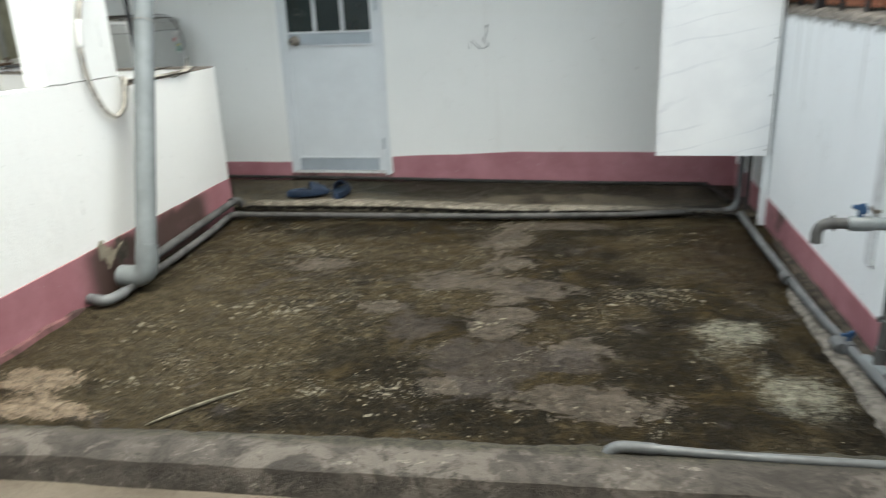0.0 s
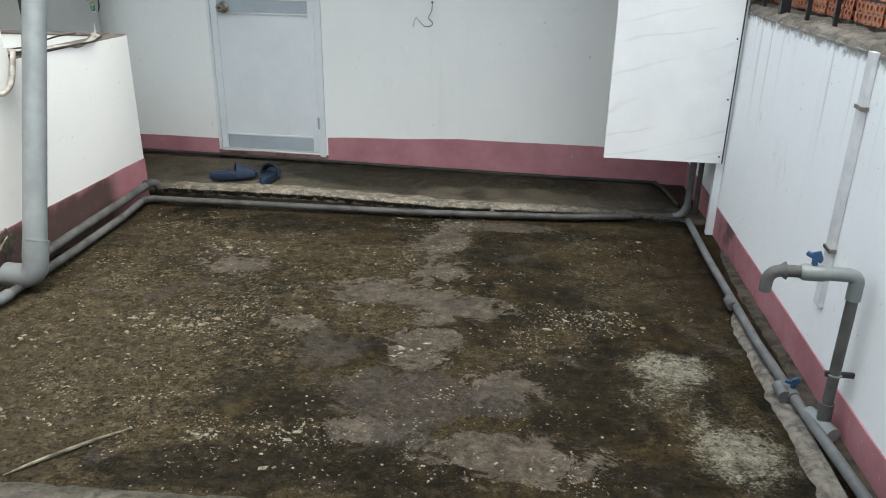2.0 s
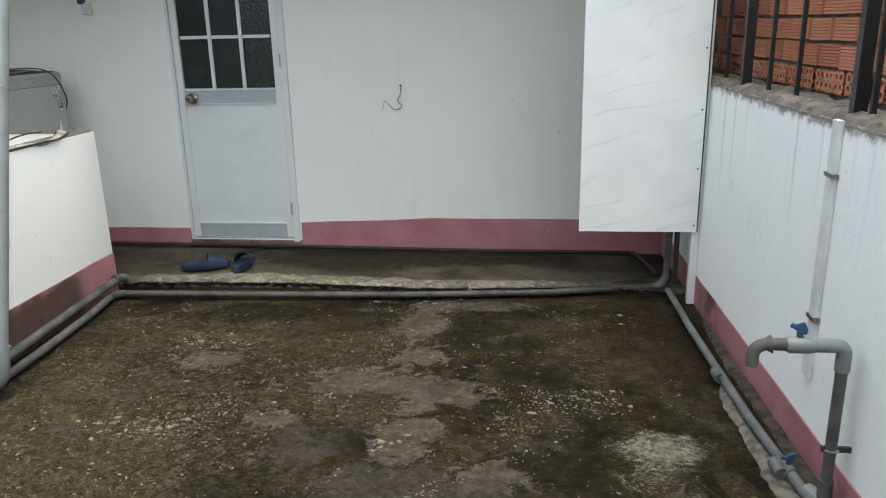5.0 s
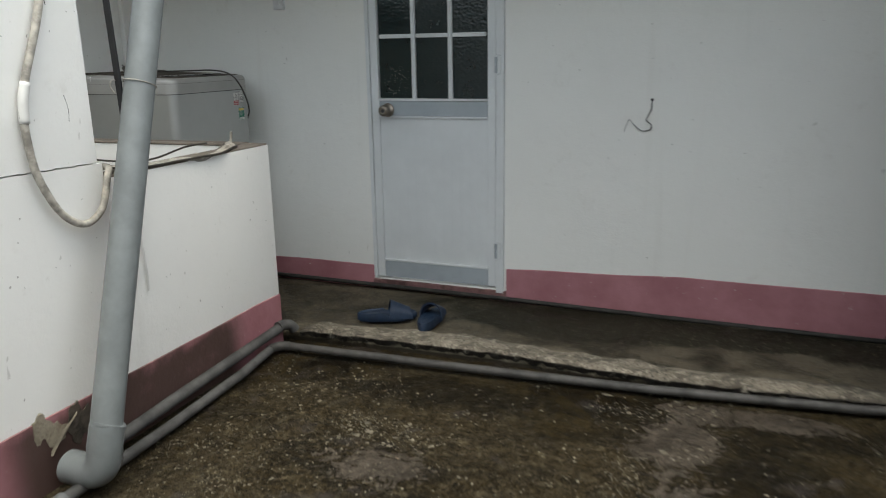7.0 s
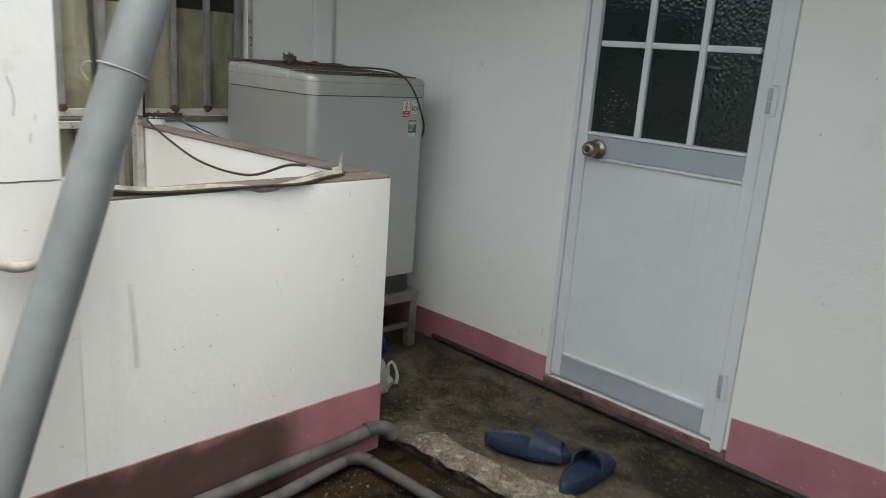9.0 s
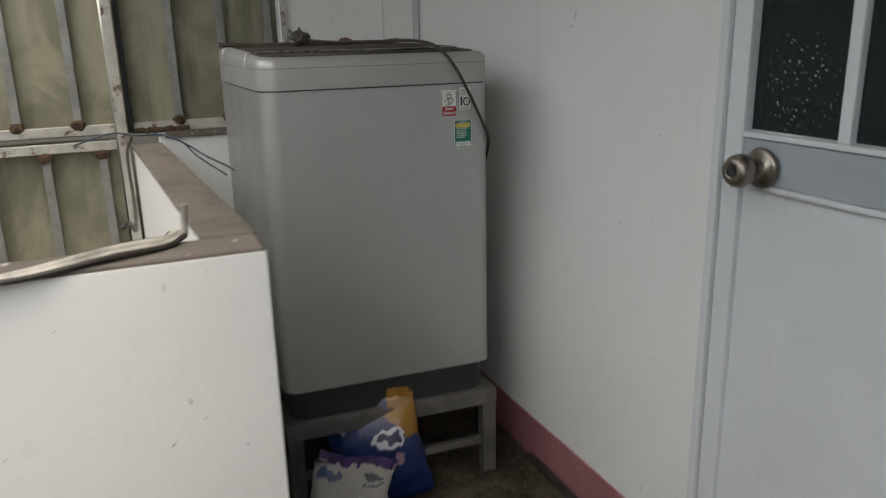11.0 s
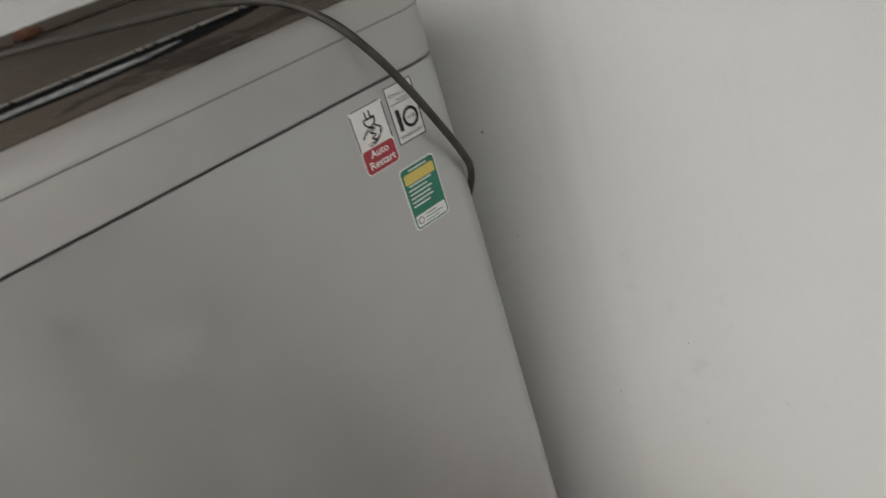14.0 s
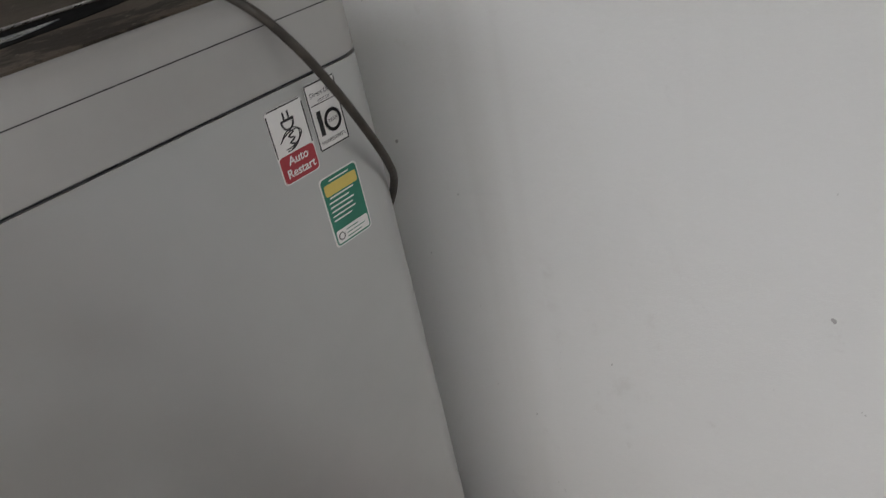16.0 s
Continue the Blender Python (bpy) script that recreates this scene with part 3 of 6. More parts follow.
def mortar_lip():
    """A crumbling layer of mortar along the strip's front edge."""
    bm = bmesh.new()
    rows = []
    n = 700
    for i in range(n + 1):
        x = -2.14 + 3.0 * i / n
        e = apron_edge(x)
        f = min(1, (x + 2.14) / 0.05, (0.86 - x) / 0.3)
        w = 0.13 + 0.06 * nz(x, 0, 1.7, 4) + 0.025 * nz(x, 0, 9, 4)
        top = 0.05 - 0.012 * max(0, x + 0.5) + 0.013 * f
        r = lambda s, q: nz(x, q, s, 6)
        col = [(e + 0.02, 0.0), (e - 0.004 + 0.012 * r(24, 1), top * 0.55 + 0.006 * r(30, 2)), (e - 0.012 + 0.014 * r(17, 3), top * 0.86 + 0.006 * r(40, 3)), (e + 0.006 + 0.01 * r(20, 4), top + 0.006 * r(22, 5)),
               (e + w * 0.35, top + 0.005 * r(16, 6)), (e + w * 0.7 + 0.01 * r(12, 7), top - 0.002 + 0.005 * r(28, 7)), (e + w, top - 0.008), (e + w + 0.006, top - 0.03)]
        rows.append([bm.verts.new((x, y, z)) for y, z in col])
    for a, b in zip(rows, rows[1:]):
        for j in range(len(a) - 1):
            bm.faces.new((a[j], b[j], b[j + 1], a[j + 1]))
    return bm


def lip_mortar():
    k = Mat("pale_crumbling_mortar", 0.85)
    n2, n3, n4 = k.noise(7, 9, 0.75, None, 0.8), k.noise(30, 7, 0.78), k.noise(85, 4, 0.7)
    c = k.mix(k.ramp(n2, 0.4, 0.6), (0.095, 0.081, 0.06), (0.24, 0.208, 0.162))
    c = k.mix(k.math("MULTIPLY", k.ramp(n3, 0.52, 0.62), 0.8), c, (0.4, 0.362, 0.29))
    c = k.mix(k.math("MULTIPLY", k.ramp(n4, 0.38, 0.46, 1.0, 0.0), 0.8), c, (0.02, 0.017, 0.012))
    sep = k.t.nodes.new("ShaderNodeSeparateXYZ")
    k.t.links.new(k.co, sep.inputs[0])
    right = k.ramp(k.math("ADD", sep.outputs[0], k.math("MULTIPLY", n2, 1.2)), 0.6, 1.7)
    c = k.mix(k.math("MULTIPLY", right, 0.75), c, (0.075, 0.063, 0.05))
    # under the lip: moss brown, with the undercut's shade painted into it
    mossy_dark = k.math("MULTIPLY", k.ramp(sep.outputs[2], 0.058, 0.044), k.ramp(n3, 0.5, 0.7, 1.0, 0.35))
    c = k.mix(mossy_dark, c, (0.016, 0.013, 0.009))
    k.colour(c)
    return k.bump(k.math("ADD", n2, n3), 0.9, 0.014).m


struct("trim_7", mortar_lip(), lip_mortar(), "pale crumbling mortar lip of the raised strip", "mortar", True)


def curb():
    bm = bmesh.new()
    rows = []
    nx = 360
    for i in range(nx + 1):
        x = -2.35 + 3.6 * i / nx
        yf = 1.752 + 0.05 * (x + 2.0) + 0.003 * nz(x, 0, 6)
        yb = yf + 0.15 + 0.022 * (x + 2) + 0.012 * nz(x, 5, 3) - 0.008 * nz(x, 6, 14)
        t = 0.022 + 0.004 * nz(x, 8, 8)
        g = 0.008 * nz(x, 11, 5) + 0.005 * nz(x, 12, 17)
        col = [(yf - 0.034, -0.1), (yf - 0.026 + g * 0.4, -0.058), (yf - 0.012 + g, -0.014), (yf - 0.003 + g, t - 0.006), (yf + 0.01 + g, t), ((yf + yb) / 2, t + 0.004 + 0.003 * nz(x, 13, 9)), (yb - 0.02 + g, t - 0.003), (yb + 0.012 - g + 0.008 * nz(x, 14, 26), t - 0.014), (yb + 0.03 + g, -0.05)]
        rows.append([bm.verts.new((x, y, z)) for y, z in col])
    for a, b in zip(rows, rows[1:]):
        for j in range(len(a) - 1):
            bm.faces.new((a[j], b[j], b[j + 1], a[j + 1]))
    return bm


struct("ground", boxm(-3.6, -2.36, 1.96, 4.2, -0.1, 0.0), ROOM, "plain cement floor behind the knee wall", "ground")
struct("kerb", curb(), CURB, "worn cement kerb between room and yard", "kerb", True)
struct("floor", sheet_grid(-3.9, 1.6, -2.7, 1.95, 0.06, lambda x, y: -0.06 + 0.003 * nz(x, y, 5)), ROOM,
       "beige cement screed floor of the room", "floor", True)

# back wall, with the doorway cut through it
DX0, DX1, DZ0, DZ1 = -2.126, -1.376, 0.09, 2.06
bm = boxm(-3.75, DX0, 5.2, 5.32, -0.1, 2.6)
box(bm, DX1, 1.4, 5.2, 5.32, -0.1, 2.6)
box(bm, DX0, DX1, 5.2, 5.32, DZ1, 2.6)
box(bm, DX0, DX1, 5.2, 5.32, -0.1, DZ0)
wall_back = struct("wall_back", bm, BACK, "cream-white plastered back wall with pencil marks", "wall")


def band(axis, at, a, b, z0, ztop, thick, slope=0.0, steps=60):
    """A painted skirting band, a few millimetres proud, with a hand-brushed upper edge."""
    bm = bmesh.new()
    rows = []
    for i in range(steps + 1):
        u = a + (b - a) * i / steps
        zt = ztop(u)
        off = at(u) if callable(at) else at
        pts = [(off, z0), (off + thick, z0), (off + thick, zt - 0.002), (off, zt)]
        rows.append([bm.verts.new((u, p, z) if axis == "x" else (p, u, z)) for p, z in pts])
    for p, q in zip(rows, rows[1:]):
        for j in range(4):
            bm.faces.new((p[j], p[(j + 1) % 4], q[(j + 1) % 4], q[j]))
    bm.faces.new(rows[0]), bm.faces.new(rows[-1])
    return bm


def jag(u, k):
    return 0.004 * nz(u, k, 3) + 0.0015 * nz(u, k, 25)


struct("baseboard_1", band("x", 5.2, DX1 + 0.012, 1.05, -0.02, lambda u: 0.204 + 0.035 * min(1, (u - DX1) / 0.9) + jag(u, 1), -0.004), PINK,
       "dusty pink painted skirting of the back wall", "skirting")
struct("baseboard_2", band("x", 5.2, -3.6, DX0 - 0.004, -0.02, lambda u: 0.162 + jag(u, 2), -0.004), PINK,
       "dusty pink painted skirting beside the door", "skirting")
struct("baseboard_3", band("x", 5.2, DX0 - 0.004, DX1 + 0.012, -0.02, lambda u: 0.084 + jag(u, 9), -0.012), SILL,
       "chipped brownish pink door sill", "sill")

# left knee wall, its upper pillar, and the return that closes the alcove
KX = -2.215


def crack_z(y):
    return 0.978 + 0.02 * (3.42 - y) * 0.9 + 0.004 * nz(y, 0, 14) + 0.002 * nz(y, 0, 60)


def jagged_block(x0, x1, y0, y1, lo, hi, step=0.008):
    """A wall piece whose foot or head follows a broken line along y."""
    bm = bmesh.new()
    rows = []
    n = int((y1 - y0) / step)
    for i in range(n + 1):
        y = y0 + (y1 - y0) * i / n
        a, b = (lo(y) if callable(lo) else lo), (hi(y) if callable(hi) else hi)
        rows.append([bm.verts.new(q) for q in ((x1, y, a), (x1, y, b), (x0, y, b), (x0, y, a))])
    for p, q in zip(rows, rows[1:]):
        for j in range(4):
            bm.faces.new((p[j], p[(j + 1) % 4], q[(j + 1) % 4], q[j]))
    bm.faces.new(rows[0]), bm.faces.new(rows[-1])
    return bm


bm = jagged_block(KX - 0.095, KX, 0.48, 3.44, -0.1, crack_z)
wall_left = struct("wall_left", bm, WHITE, "white plastered yard wall, cracked along its top course", "wall")
struct("wall_knee", boxm(KX - 0.095, KX, 3.4405, 4.386, -0.1, 0.925, 0.007), WHITE, "white plastered knee wall with a chipped corner", "wall", True)
struct("wall_pillar", jagged_block(KX - 0.1, KX + 0.0015, 2.92, 3.42, lambda y: crack_z(y) + 0.0045 + 0.002 * nz(y, 4, 25), 2.6), WHITE, "white plastered pillar above the crack", "wall")
SKEW = Matrix(((1, 0, 0, 0), (0.056, 1, 0, 0.056 * 3.62), (0, 0, 1, 0), (0, 0, 0, 1)))
bm = boxm(KX - 0.098, KX - 0.003, 3.44, 4.383, 0.92, 0.931)
box(bm, -3.62, KX - 0.1, 4.221, 4.313, 0.924, 0.934, 0, SKEW)
bmesh.ops.bevel(bm, geom=bm.edges[:], offset=0.003, segments=1, affect="EDGES")
struct("trim_1", bm, CAP, "brownish grey worn cement capping of the knee wall", "coping")
bm = boxm(-3.62, KX - 0.095, 4.225, 4.31, -0.1, 0.924, 0, SKEW)
struct("wall_return", bm, WHITE, "white plastered return of the knee wall", "wall")
struct("baseboard_4", band("y", KX, 0.48, 4.385, -0.02, lambda u: 0.238 + jag(u, 4), 0.004), PINK,
       "dusty pink painted skirting stained by damp", "skirting")
struct("baseboard_5", band("x", 4.386, KX - 0.16, KX, -0.02, lambda u: 0.2 + jag(u, 5), 0.004), PINK,
       "dusty pink painted skirting on the knee wall's end", "skirting")

# alcove's far wall beside the sheet-metal gate
GX = -3.62
struct("wall_alcove", boxm(GX - 0.12, GX, 4.31, 5.2, -0.1, 0.97), WHITE, "white plastered low alcove wall", "wall")
struct("wall_alcove_upper", boxm(GX - 0.12, GX + 0.01, 4.7165, 5.07, 0.974, 2.6), WHITE, "white plastered upper alcove wall", "wall")
struct("wall_pilaster", boxm(GX - 0.12, GX + 0.035, 5.074, 5.17, 0.974, 2.6, 0.004), WHITE, "rough plastered corner pilaster", "wall")
struct("trim_8", boxm(GX + 0.0005, GX + 0.008, 4.325, 5.19, 0.946, 0.969, 0.002), CAP, "tan chipped edge on the low alcove wall", "trim")
struct("trim_3", boxm(GX - 0.12, GX + 0.022, 5.173, 5.198, 0.974, 2.6, 0.003), DOORWHITE, "white corner trim of the alcove", "trim")


# right wall, low, with a mortar-rough top
def right_wall(z0, z1, thick, y0=0.48, y1=5.2, off=0.0):
    bm = bmesh.new()
    a, b = (wall_right_x(y0) + off, y0), (wall_right_x(y1) + off, y1)
    ring = [a, b, (b[0] + thick, b[1]), (a[0] + thick, a[1])]
    lo = [bm.verts.new((x, y, z0)) for x, y in ring]
    hi = [bm.verts.new((x, y, z1)) for x, y in ring]
    bm.faces.new(lo), bm.faces.new(hi)
    for i in range(4):
        bm.faces.new((lo[i], lo[(i + 1) % 4], hi[(i + 1) % 4], hi[i]))
    return bm


wall_right = struct("wall_right", right_wall(-0.1, 1.135, 0.1), WHITE_COOL, "white plastered side wall with water runs", "wall")
struct("baseboard_6", band("y", wall_right_x, 0.48, 5.2, -0.02, lambda u: 0.13 + 0.016 * max(0.0, u - 2.6) + jag(u, 6), -0.004), PINK,
       "dusty pink painted skirting of the side wall", "skirting")


def rough_top():
    bm = bmesh.new()
    rows = []
    for i in range(221):
        y = 0.48 + 4.72 * i / 220
        x = wall_right_x(y)
        h = 1.15 + 0.014 * nz(y, 0, 9) + 0.012 * nz(y, 3, 31)
        w = [(x - 0.004 + 0.005 * nz(y, 1, 22), 1.128 + 0.008 * nz(y, 9, 17)), (x + 0.01, h), (x + 0.05, h + 0.012 + 0.016 * nz(y, 7, 15)), (x + 0.1, h + 0.012 * nz(y, 4, 20)), (x + 0.17, h + 0.006), (x + 0.17, 1.1)]
        rows.append([bm.verts.new((a, y, b)) for a, b in w])
    for p, q in zip(rows, rows[1:]):
        for j in range(5):
            bm.faces.new((p[j], p[j + 1], q[j + 1], q[j]))
    return bm


struct("trim_2", rough_top(), MORTAR, "rough crumbling mortar along the wall's top", "mortar", True)
struct("wall_neighbour", right_wall(0.9, 1.8, 0.08, 0.48, 5.2, 0.205), MORTAR, "mortar body of the neighbour's unplastered brick wall", "wall")

# the room that the walk starts in, and the roofs
bm = boxm(-3.75, -1.2, 0.38, 0.48, -0.1, 2.6)
box(bm, 0.87, 1.5, 0.38, 0.48, -0.1, 2.6)
box(bm, -1.2, 0.87, 0.38, 0.48, 2.15, 2.6)
struct("wall_front", bm, WHITE, "white plastered wall with the wide doorway", "wall")
bm = boxm(-2.4, -2.3, -2.6, 0.38, -0.1, 2.6)
box(bm, 1.4, 1.5, -2.6, 0.38, -0.1, 2.6)
box(bm, -2.4, 1.5, -2.7, -2.6, -0.1, 2.6)
struct("wall_room", bm, WHITE, "white plastered walls of the room", "wall")
struct("ceiling", boxm(-3.75, 1.5, -2.7, 0.48, 2.6, 2.7), CEIL, "plain cement ceiling of the room", "ceiling")
bm = boxm(-2.31, 1.5, 4.1, 5.19, 2.15, 2.25)
box(bm, -3.75, -2.32, 4.1, 5.19, 1.98, 2.08)
struct("ceiling_eave", bm, CEIL, "plain cement soffit over the back strip", "ceiling")

# ---- gate and sheet metal behind the alcove ----
def corrugated(y0, y1, z0, z1, x):
    """Trapezoid-ribbed sheet, upright ribs."""
    bm = bmesh.new()
    prof, y = [], y0
    while y < y1:
        for dy, dx in ((0, 0), (0.095, 0), (0.108, 0.0016), (0.122, 0.0016), (0.135, 0)):
            prof.append((min(y + dy, y1), x - dx))
        y += 0.135
    lo = [bm.verts.new((p, q, z0)) for q, p in prof]
    hi = [bm.verts.new((p, q, z1)) for q, p in prof]
    for i in range(len(prof) - 1):
        if (lo[i].co - lo[i + 1].co).length > 1e-5:
            bm.faces.new((lo[i], lo[i + 1], hi[i + 1], hi[i]))
    r = bmesh.ops.extrude_face_region(bm, geom=bm.faces[:])
    bmesh.ops.translate(bm, vec=(-0.0015, 0, 0), verts=[v for v in r["geom"] if isinstance(v, bmesh.types.BMVert)])
    bmesh.ops.remove_doubles(bm, verts=bm.verts, dist=1e-5)
    return bm


def gate(y0, y1, z0, z1, bars, label, lower=False):
    g = thing("metal_gate", label, "gate")
    part("sheet", corrugated(y0, y1, z0, z1, GX - 0.035), SHEET, g, "olive-beige ribbed metal sheet")
    for zr in ((z0, 0.935) if lower else (0.985, 1.9)):
        part("rail", boxm(GX - 0.03, GX + 0.0, y0, y1, zr - 0.014, zr + 0.014, 0.002), GATEWHITE, g, "chipped white steel rail")
    for y in bars:
        za, zb = (z0 + 0.014, 0.921) if lower else (1.0, 1.9)
        part("bar", boxm(GX - 0.026, GX - 0.002, y - 0.012, y + 0.012, za, zb, 0.002), GALV, g)
        zz = zb - 0.012 if lower else za
        bm = bmesh.new()
        bmesh.ops.create_icosphere(bm, subdivisions=2, radius=0.023, matrix=pose(GX - 0.006, y, zz) @ Matrix.Diagonal((0.5, 1.0, 0.8, 1)))
        for v in bm.verts:
            v.co += v.normal * 0.006 * noise.noise(v.co * 60)
        part("weld", bm, SCALE, g, "rusty weld")
    if y1 - y0 < 1:
        # rust scale and dirt piled on the bottom rail
        path = [(GX + 0.001, y0 + 0.045 + 0.008 * i, 0.974 + 0.005 * nz(i * 0.3, 2, 3)) for i in range(22)]
        part("rust_scale", tubem(path, [0.008 + 0.007 * abs(nz(i * 0.37, 5, 2)) for i in range(22)], 7), SCALE, g, "rust scale and dirt on the rail")
    return g


gate(4.19, 4.715, 0.97, 1.42, (4.375, 4.53, 4.68), "olive-beige ribbed sheet gate with galvanised bars above the alcove wall")
gate(0.48, 4.18, 0.965, 1.42, [4.08 - 0.165 * i for i in range(12)], "olive-beige ribbed sheet gate with galvanised bars and rusty welds")
gate(0.48, 4.18, -0.05, 0.955, [4.135 - 0.16 * i for i in range(10)], "lower half of the olive-beige sheet gate", True)
# near-black backing added in place of the shaded opening above the sheets
VOID_BLACK = dry_cement("dark_void", (0.012, 0.011, 0.009), (0.04, 0.036, 0.028), 6)
struct("wall_dark_void", boxm(GX - 0.1, GX - 0.045, 0.48, 4.72, 1.39, 2.0), VOID_BLACK, "near-black backing for the shaded opening above the sheet gate", "boarding")
post = thing("gate_post", "chipped white square steel gate post", "post")
part("post", boxm(GX - 0.012, GX + 0.035, 4.186, 4.216, -0.08, 2.0, 0.003), GATEWHITE, post)
part("hinge_stile", boxm(GX - 0.02, GX + 0.012, 4.2205, 4.236, 0.97, 2.0, 0.002), BLACK, post, "dark rusted hinge stile")
part("bolt", turned([(0, 0.006), (0.012, 0.006), (0.014, 0.003)], pose(GX + 0.034, 4.2, 0.965, 0, 90, 0), 10), STEEL, post)
frame_strip = thing("window_trim", "narrow chipped white upright trim beside the gate", "trim")
part("strip", boxm(GX - 0.02, GX + 0.024, 4.72, 4.738, 0.972, 2.6, 0.003), GATEWHITE, frame_strip)


# ---- white panelled door in the back wall ----
def panel_door():
    d = tagged(new("door_1"), "closed white aluminium door with dark patterned panes", "door", kind="structure")
    fy = 5.188
    x0, x1, z0, z1 = DX0, DX1, DZ0, DZ1
    for nm, a in (("frame", (x0 + 0.001, x0 + 0.02, fy, 5.3, z0 + 0.002, z1 - 0.001)), ("frame", (x1 - 0.043, x1 - 0.001, fy, 5.3, z0 - 0.02, z1 - 0.001)), ("frame", (x0 + 0.021, x1 - 0.044, fy, 5.3, z1 - 0.046, z1 - 0.001))):
        part(nm, boxm(*a, 0.003), DOORWHITE, d)
    lx0, lx1, lz0, lz1 = x0 + 0.022, x1 - 0.046, z0 + 0.012, z1 - 0.05
    ly = 5.198
    sw = 0.042
    part("stile", boxm(lx0, lx0 + sw, ly, 5.24, lz0, lz1, 0.003), DOORWHITE, d)
    part("stile", boxm(lx1 - sw, lx1, ly, 5.24, lz0, lz1, 0.003), DOORWHITE, d)
    ix0, ix1 = lx0 + sw, lx1 - sw
    part("lock_rail", boxm(ix0 + 0.001, ix1 - 0.001, ly + 0.004, 5.236, 0.985, 1.06, 0.002), DOORGREY, d, "grey aluminium lock rail")
    part("bottom_rail", boxm(ix0 + 0.001, ix1 - 0.001, ly + 0.004, 5.236, lz0, 0.192, 0.002), DOORGREY, d, "grey aluminium bottom rail")
    part("top_rail", boxm(ix0 + 0.001, ix1 - 0.001, ly + 0.002, 5.238, lz1 - 0.06, lz1, 0.002), DOORWHITE, d)
    for z in (0.196, 0.978, 1.066):
        part("bead", boxm(ix0 + 0.001, ix1 - 0.001, ly, 5.236, z - 0.004, z + 0.006, 0.002), DOORWHITE, d)
    n = 12
    w = (ix1 - ix0) / n
    for i in range(n):
        part("slat", boxm(ix0 + w * i + 0.0001, ix0 + w * (i + 1) - 0.0001, ly + 0.011, 5.23, 0.2, 0.974, 0.0003), DOORWHITE, d)
    cols = [ix0 + (ix1 - ix0) * i / 3 for i in range(4)]
    rows = [1.072, 1.385, 1.69, lz1 - 0.06]
    for i in range(3):
        for j in range(3):
            part("pane", boxm(cols[i] + 0.002, cols[i + 1] - 0.002, 5.216, 5.221, rows[j] + 0.002, rows[j + 1] - 0.002), DARKFIGURED if i == 2 else DARKGLASS, d, "dark glass pane with a raised pattern" if i == 2 else "dark glass pane")
    for i in (1, 2):
        part("glazing_bar", boxm(cols[i] - 0.011, cols[i] + 0.011, ly + 0.004, 5.232, rows[0], rows[3], 0.003), DOORWHITE, d)
    for j in (1, 2):
        for i in range(3):
            part("glazing_bar", boxm(cols[i] + 0.012, cols[i + 1] - 0.012, ly + 0.005, 5.232, rows[j] - 0.01, rows[j] + 0.01, 0.003), DOORWHITE, d)
    for z in (0.3, 1.24, 1.85):
        for dz in (0, 0.04):
            part("hinge", tubem([(lx1 + 0.004, ly - 0.008, z - 0.04 + dz), (lx1 + 0.004, ly - 0.008, z - 0.003 + dz)], 0.0085, 10), DOORGREY, d, smooth=True)
        part("hinge_loop", tubem(smooth_path([(lx1 + 0.012, fy - 0.003, z - 0.045), (lx1 + 0.026, fy - 0.006, z - 0.04), (lx1 + 0.029, fy - 0.006, z), (lx1 + 0.026, fy - 0.006, z + 0.04), (lx1 + 0.012, fy - 0.003, z + 0.045)], 5), 0.003, 8), DOORWHITE, d, smooth="all")
        part("hinge_leaf", boxm(lx1 + 0.012, lx1 + 0.026, fy - 0.004, fy + 0.001, z - 0.035, z + 0.045, 0.001), DOORWHITE, d)
    kz, kx = 1.014, -2.01
    kn = part("knob", turned([(0, 0.034), (0.006, 0.036), (0.01, 0.031), (0.013, 0.02), (0.032, 0.016), (0.036, 0.022), (0.042, 0.027), (0.052, 0.029), (0.062, 0.027), (0.07, 0.021), (0.072, 0.012), (0.07, 0.0105)], pose(kx, ly, kz, 90, 0, 0), 28), STEEL, d, "brushed nickel knob", "all")
    part("keyway", turned([(0, 0.009), (0.003, 0.009)], pose(kx, ly - 0.0695, kz, 90, 0, 0), 16), DARK, kn)
    return d


panel_door()
# dark bathroom behind the panes
struct("wall_bathroom", boxm(-2.4, -1.1, 5.7, 5.75, -0.1, 2.6), CEIL, "plain wall behind the door", "wall")

# hook and loose wire on the back wall
hook = thing("wall_hook", "bent wire hook on a nail in the wall", "hook")
part("nail", tubem([(-0.67, 5.2, 1.075), (-0.67, 5.182, 1.078)], 0.006, 8), DARK, hook)
part("wire", tubem(smooth_path([(-0.67, 5.184, 1.07), (-0.672, 5.185, 1.03), (-0.692, 5.186, 0.985), (-0.668, 5.187, 0.962), (-0.675, 5.188, 0.94), (-0.715, 5.19, 0.935), (-0.75, 5.19, 0.965)], 6), 0.0022, 6), DARK, hook)
part("wire", tubem(smooth_path([(-0.75, 5.192, 0.965), (-0.77, 5.192, 0.985), (-0.785, 5.193, 0.95), (-0.79, 5.193, 0.93)], 5), 0.0013, 6), CABLE, hook)
sock = thing("wall_switch", "small white switch box high on the back wall", "switch")
part("plate", boxm(-2.655, -2.595, 5.172, 5.2, 1.535, 1.61, 0.006), PVCWHITE, sock)
part("plug", boxm(-2.675, -2.632, 5.165, 5.198, 1.598, 1.66, 0.008), BLUE, sock, "blue plastic plug")
part("rocker", boxm(-2.636, -2.614, 5.167, 5.173, 1.555, 1.59, 0.002), PVCWHITE, sock)

